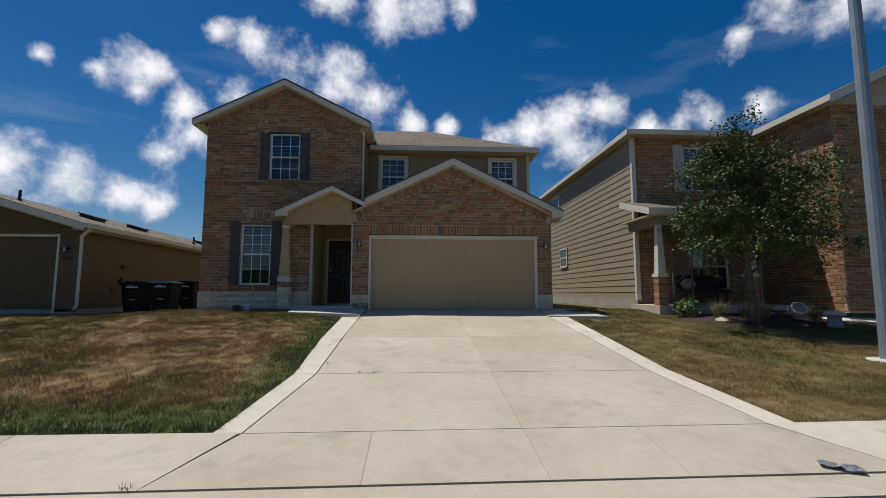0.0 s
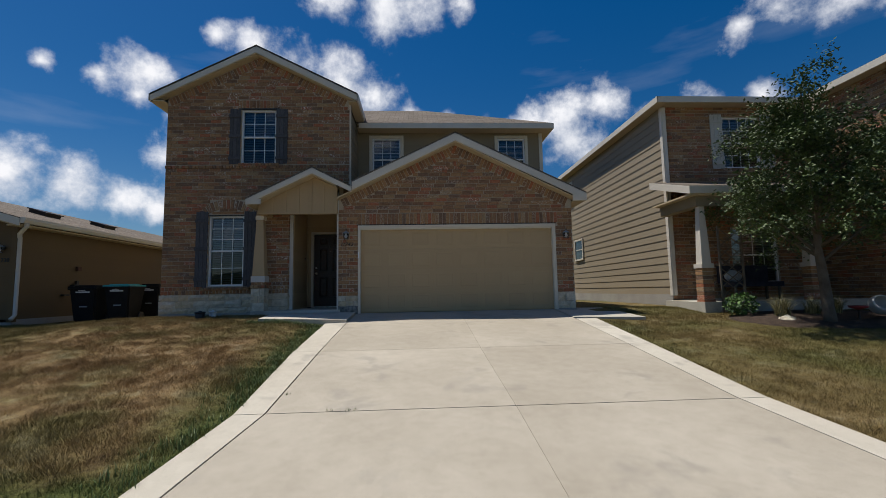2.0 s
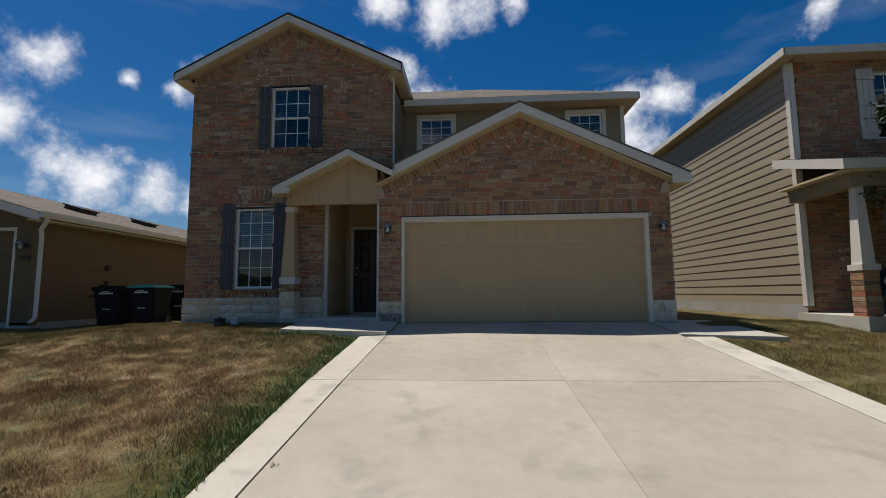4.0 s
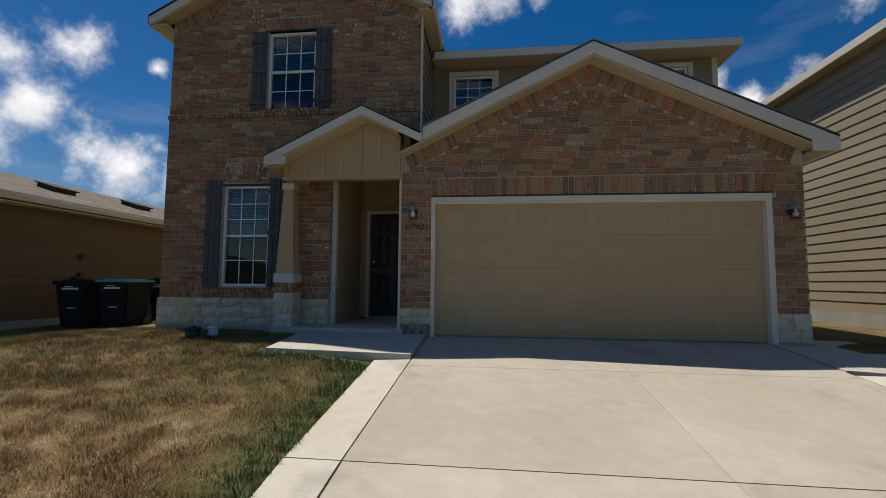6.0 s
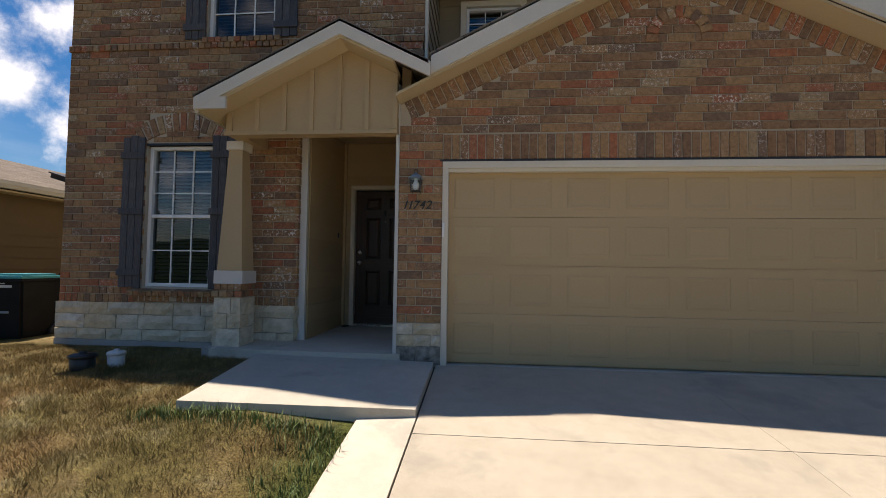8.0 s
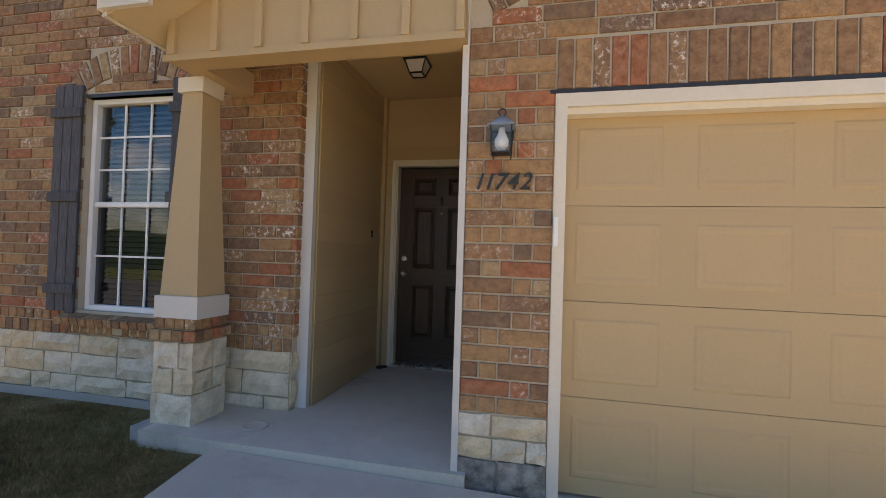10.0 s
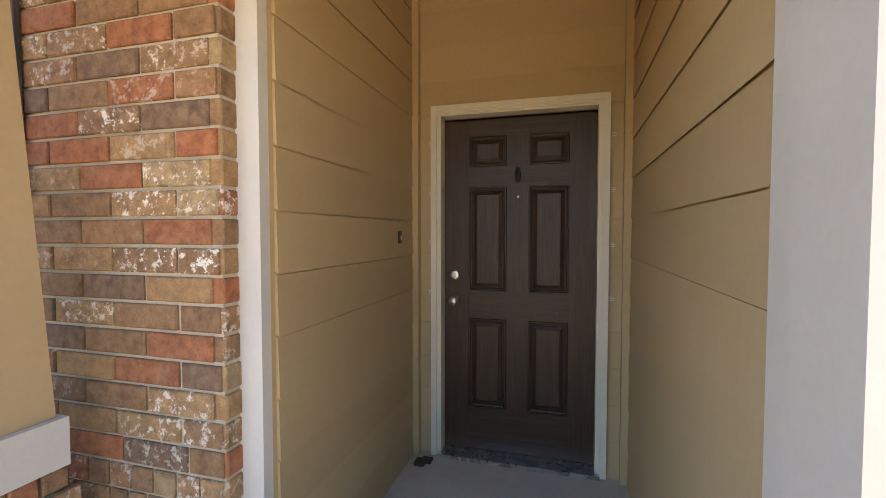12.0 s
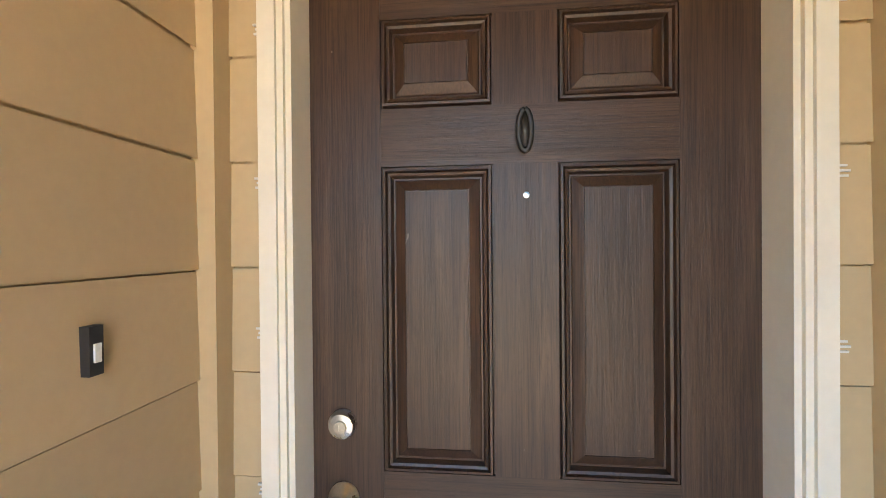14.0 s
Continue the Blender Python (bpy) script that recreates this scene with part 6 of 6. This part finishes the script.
def leafy(name, centre, size, count, leaf, mat, r, label, cat):
    vs, fs = [], []
    for _ in range(count):
        while True:
            p = Vector((r.uniform(-1, 1), r.uniform(-1, 1), r.uniform(-1, 1)))
            if 0.3 < p.length < 1:
                break
        p = Vector((p.x * size[0], p.y * size[1], p.z * size[2])) + Vector(centre)
        add_leaf(vs, fs, p, leaf * r.uniform(0.7, 1.3), r)
    me = bpy.data.meshes.new(name)
    me.from_pydata(vs, [], fs)
    me.materials.append(mat)
    return me


def add_leaf(vs, fs, p, s, r):
    q = Euler((r.uniform(-0.9, 0.9), r.uniform(-0.9, 0.9), r.uniform(0, 6.28))).to_matrix()
    o = len(vs)
    for a in ((-1, 0, 0), (0, -0.45, 0.12), (1, 0, 0), (0, 0.45, 0.12)):
        vs.append(tuple(p + q @ (Vector(a) * s)))
    fs.append((o, o + 1, o + 2, o + 3))


bush = thing("bush", "small leafy green shrub in mulch beside the porch", "bush", (7.35, 11.45, 0.9))
bob = new("foliage", leafy("foliage", (7.35, 11.45, 1.12), (0.36, 0.3, 0.27), 420, 0.05, M_BUSH, rg, "", ""))
hold(bob, bush)
bm = bmesh.new()
for i in range(5):
    tube(bm, [(7.35, 11.45, 0.86), (7.35 + rg.uniform(-0.2, 0.2), 11.45 + rg.uniform(-0.2, 0.2), 1.2)], 0.008, 5)
part("stem", bm, M_BARK, bush)


def rock(x, y, s, mat, label, seed):
    b = bmesh.new()
    bmesh.ops.create_icosphere(b, subdivisions=2, radius=1)
    for v in b.verts:
        n = noise.noise(v.co * 1.3 + Vector((seed, 0, 0)))
        v.co = Vector((v.co.x * s[0], v.co.y * s[1], v.co.z * s[2])) * (1 + 0.35 * n)
    bmesh.ops.translate(b, verts=b.verts, vec=(x, y, rise(y) + s[2] * 0.5))
    return tagged(part("rock", b, mat, None, "", False), label, "rock")


rock(7.75, 10.75, (0.17, 0.11, 0.09), M_STONE, "pale limestone rock in the planting bed", 1)
pot = thing("planter_pot", "white round ceramic pot tipped on its side in mulch", "pot", (9.5, 10.6, 0.82))
bm = bmesh.new()
ring(bm, [(0.08, 0.0), (0.16, 0.06), (0.20, 0.16), (0.17, 0.27), (0.15, 0.30), (0.13, 0.29), (0.15, 0.24), (0.17, 0.16), (0.10, 0.05)], 22, pose(9.62, 10.72, 1.02, 62, 0, -25))
part("body", bm, M_WHITE, pot, "", True)
bb = thing("garden_pedestal", "low grey stone garden pedestal with a white top", "garden ornament", (9.9, 9.95, 0.7))
bm = bmesh.new()
ring(bm, [(0.17, 0.0), (0.15, 0.08), (0.13, 0.2), (0.16, 0.27)], 14, pose(10.0, 10.1, rise(10.1)))
part("base", bm, M_FOUND, bb, "", True)
bm = bmesh.new()
ring(bm, [(0.20, 0.27), (0.22, 0.30), (0.20, 0.34), (0.10, 0.37)], 14, pose(10.0, 10.1, rise(10.1)))
part("top", bm, M_WHITE, bb, "", True)
rd = thing("bird_bath", "small red ceramic bowl on a dark stand", "bird bath", (9.0, 10.5, 0.8))
bm = bmesh.new()
ring(bm, [(0.02, 0.0), (0.02, 0.25)], 8, pose(9.05, 10.55, rise(10.5)))
part("stand", bm, M_BLACK, rd)
bm = bmesh.new()
ring(bm, [(0.03, 0.25), (0.14, 0.29), (0.16, 0.33), (0.13, 0.31), (0.03, 0.28)], 16, pose(9.05, 10.55, rise(10.5)))
part("bowl", bm, M_RED, rd, "", True)
bm = bmesh.new()
slab(bm, [(9.9, 10.9, rise(10.9) + 0.03), (13.5, 10.2, rise(10.2) + 0.03), (13.5, 10.8, rise(10.8) + 0.03), (9.9, 11.6, rise(11.6) + 0.03)], 0.1)
tagged(part("walkway", bm, M_CONC2), "pale concrete path to the neighbour's porch", "walkway", kind="structure")

# ---- tree ----
tree = thing("tree", "young live oak with a dense small-leaved dark green crown", "tree", (8.41, 10.5, 0.78))
rt = random.Random(12)
bm = bmesh.new()
TB = Vector((8.41, 10.5, 0.74))
tube(bm, [TB, TB + Vector((-0.02, 0, 0.25)), TB + Vector((-0.06, 0, 0.9)), TB + Vector((-0.10, 0.02, 1.5)), TB + Vector((-0.06, 0.0, 2.4)), TB + Vector((0.02, 0, 3.4)), TB + Vector((0.1, 0, 4.6))], 0.12, 10, 0.02)
part("trunk", bm, M_BARK, tree, "", True)
tips = []
for i in range(26):
    z0 = rt.uniform(1.2, 3.6)
    a = i * 2.4 + rt.uniform(-0.4, 0.4)
    reach = rt.uniform(1.0, 2.3) * (1.0 - 0.42 * max(0, z0 - 1.6) / 2.2)
    s = TB + Vector((-0.06, 0, z0))
    e = s + Vector((math.cos(a) * reach * 1.08, math.sin(a) * reach * 0.9, rt.uniform(0.15, 1.25)))
    mid = s.lerp(e, 0.5) + Vector((0, 0, 0.18))
    bm = bmesh.new()
    tube(bm, [s, mid, e], 0.035, 6, 0.008)
    part("limb", bm, M_BARK, tree, "", True)
    for f in (0.45, 0.7, 0.88, 1.0):
        q = s.lerp(mid, f * 2) if f < 0.5 else mid.lerp(e, (f - 0.5) * 2)
        tips.append((q, 0.5 - 0.18 * f))
        tips.append((q + Vector((rt.uniform(-0.45, 0.45), rt.uniform(-0.45, 0.45), rt.uniform(-0.2, 0.4))), 0.32))
for i in range(16):
    tips.append((TB + Vector((rt.uniform(-0.7, 0.7), rt.uniform(-0.7, 0.7), rt.uniform(3.2, 4.7))), 0.34))
for i in range(12):
    a = rt.uniform(0, 6.28)
    tips.append((TB + Vector((math.cos(a) * rt.uniform(1.3, 2.5), math.sin(a) * rt.uniform(1, 2), rt.uniform(1.3, 2.6))), 0.28))
vs, fs = [], []
for c, rad in tips:
    for k in range(16):
        # short twigs, each with a spray of leaves
        d = Vector((rt.gauss(0, 1), rt.gauss(0, 1), rt.gauss(0, 0.8))).normalized()
        for j in range(11):
            p = c + d * rad * (0.25 + 0.1 * j) + Vector((rt.gauss(0, 0.03), rt.gauss(0, 0.03), rt.gauss(0, 0.03)))
            add_leaf(vs, fs, p, rt.uniform(0.028, 0.05), rt)
me = bpy.data.meshes.new("crown")
me.from_pydata(vs, [], fs)
me.materials.append(M_LEAF)
hold(new("crown", me), tree)

# ---- street furniture ----
pole = thing("street_lamp", "grey galvanised steel street lamp pole on a concrete foot", "street lamp", (8.0, 7.2, 0.4))
bm = bmesh.new()
ring(bm, [(0.125, 0.35), (0.12, 0.9), (0.085, 7.2), (0.06, 9.0)], 12, Matrix.Translation((8.0, 7.2, 0)))
part("pole", bm, M_GREYM, pole)
bm = bmesh.new()
ring(bm, [(0.30, 0.2), (0.30, 0.42), (0.28, 0.44)], 16, Matrix.Translation((8.0, 7.2, 0)))
part("foot", bm, M_CONC2, pole)
bm = bmesh.new()
ring(bm, [(0.095, 0.0), (0.095, 0.012), (0.085, 0.02)], 20, pose(8.0 - 0.03, 7.2 - 0.118, 0.92, 90, 0, -12))
part("access_cover", bm, M_GREYM, pole, "round access cover")
bm = bmesh.new()
tube(bm, [(8.0, 7.2, 8.9), (8.0, 6.4, 9.4), (8.0, 5.2, 9.5)], 0.04, 8)
part("arm", bm, M_GREYM, pole)
bm = bmesh.new()
box(bm, 7.88, 8.12, 4.6, 5.25, 9.42, 9.55)
soften(bm, 0.03)
part("lamp_head", bm, M_GREYM, pole)

bm = bmesh.new()
bmesh.ops.create_grid(bm, x_segments=7, y_segments=4, size=1)
for v in bm.verts:
    n = noise.noise(v.co * 2.2)
    v.co = Vector((v.co.x * 0.15, v.co.y * 0.06, 0.03 + 0.03 * n))
bmesh.ops.solidify(bm, geom=bm.faces, thickness=0.004)
bmesh.ops.transform(bm, matrix=pose(3.93, 4.06, rise(4.06) - 0.004, 0, 4, -28), verts=bm.verts)
tagged(part("litter", bm, M_FOIL), "crumpled shiny foil wrapper lying on the concrete", "litter")

# ---- grass ----
rs = np.random.RandomState(5)


def turf(name, area, count, keep, hmin, hmax, mat, label, width=0.0024):
    x = rs.uniform(area[0], area[1], count)
    y = rs.uniform(area[2], area[3], count)
    ok = np.array([keep(a, b) for a, b in zip(x, y)])
    x, y = x[ok], y[ok]
    n = len(x)
    z = np.array([lawn(p, q) for p, q in zip(x, y)]) - 0.02
    a, h = rs.uniform(0, 6.283, n), rs.uniform(hmin, hmax, n)
    h *= np.array([0.55 + 1.1 * max(0.0, 0.5 + noise.noise((p * 4.5, q * 4.5, 7.0))) for p, q in zip(x, y)])
    k, b = rs.uniform(0.2, 1.1, n), rs.uniform(0, 6.283, n)
    v = np.empty((n, 3, 3))
    v[:, 0] = np.stack((x - np.cos(a) * width, y - np.sin(a) * width, z), 1)
    v[:, 1] = np.stack((x + np.cos(a) * width, y + np.sin(a) * width, z), 1)
    v[:, 2] = np.stack((x + np.cos(b) * k * h, y + np.sin(b) * k * h, z + h), 1)
    me = bpy.data.meshes.new(name)
    me.vertices.add(3 * n)
    me.vertices.foreach_set("co", v.reshape(-1))
    me.loops.add(3 * n)
    me.loops.foreach_set("vertex_index", np.arange(3 * n))
    me.polygons.add(n)
    me.polygons.foreach_set("loop_start", np.arange(n) * 3)
    me.update(calc_edges=True)
    me.materials.append(mat)
    return tagged(new(name, me), label, "grass", kind="stuff")


def patch(a, b):
    return rs.random_sample() < 0.8 + 0.5 * noise.noise((a * 1.4, b * 1.4, 3.0))


turf("grass", (-10.5, -1.3, 5.0, 13.4), 800000, lambda a, b: a < along(OUTER_L, b) + 0.01 and patch(a, b) and not (-2.85 < a and b > 11.5) and not (-6 < a and b > 13.4),
     0.018, 0.045, M_BLADE, "short dry lawn grass with green edges")
turf("grass", (3.9, 11.2, 4.98, 13.6), 420000, lambda a, b: a > along(OUTER_R, b) + 0.0 and patch(a, b) and not (a < 5.15 and b > 11.5) and not (b > 12 and a > 6.9) and not ((a - 8.9) ** 2 / 4.4 + (b - 11) ** 2 < 0.95),
     0.018, 0.045, M_BLADE, "short olive lawn grass, dry in places")
edge = []
re_ = random.Random(9)
for i in range(420):
    y = re_.uniform(5.0, 11.4)
    ex = along(OUTER_L, y) - abs(re_.gauss(0, 0.16))
    edge.append((ex, y, lawn(ex, y) - 0.01, 6, 0.05, re_.uniform(0.06, 0.12)))
for i in range(420):
    x = re_.uniform(-6, -1.6)
    edge.append((x, 5.02 + abs(re_.gauss(0, 0.16)), rise(5.0), 6, 0.05, re_.uniform(0.06, 0.13)))
for i in range(150):
    x = re_.uniform(-3.0, -1.6)
    edge.append((x, 11.5 - abs(re_.gauss(0, 0.10)), lawn(x, 11.4) - 0.01, 6, 0.05, re_.uniform(0.05, 0.12)))
tagged(blades("edge_grass", edge, M_WEED, re_, 0.1, 0.9, 0.004, 2), "longer green grass along the concrete edges", "grass", kind="stuff")
weeds = [(-0.45 + 0.06 * i + re_.uniform(-0.03, 0.03), 6.81, rise(6.8), 5, 0.03, 0.05) for i in range(6)] + [(-0.98, 7.35, rise(7.3), 14, 0.03, 0.05), (-1.82, 4.02, 0.03, 16, 0.05, 0.06), (1.75, 6.81, rise(6.8), 6, 0.02, 0.02)]
tagged(blades("weeds", weeds, M_WEED, re_, 0.05, 0.9, 0.003, 2), "small weeds growing in the driveway joints", "weed", kind="stuff")

# ---- far side of the street, behind the walker: a plain dark row of trees ----
bm = bmesh.new()
rb = random.Random(3)
tops = [(x, 4.2 + 1.6 * noise.noise((x * 0.11, 0, 0)) + 0.5 * noise.noise((x * 0.7, 2, 0))) for x in range(-90, 91, 2)]
for (x0, z0), (x1, z1) in zip(tops, tops[1:]):
    bm.faces.new([bm.verts.new(p) for p in ((x0, -26, 0), (x1, -26, 0), (x1, -26, z1), (x0, -26, z0))])
bmesh.ops.remove_doubles(bm, verts=bm.verts, dist=0.001)
bmesh.ops.solidify(bm, geom=bm.faces[:], thickness=1.5)
tagged(part("backdrop", bm, M_LEAF), "plain dark row of trees across the street", "trees", kind="structure")
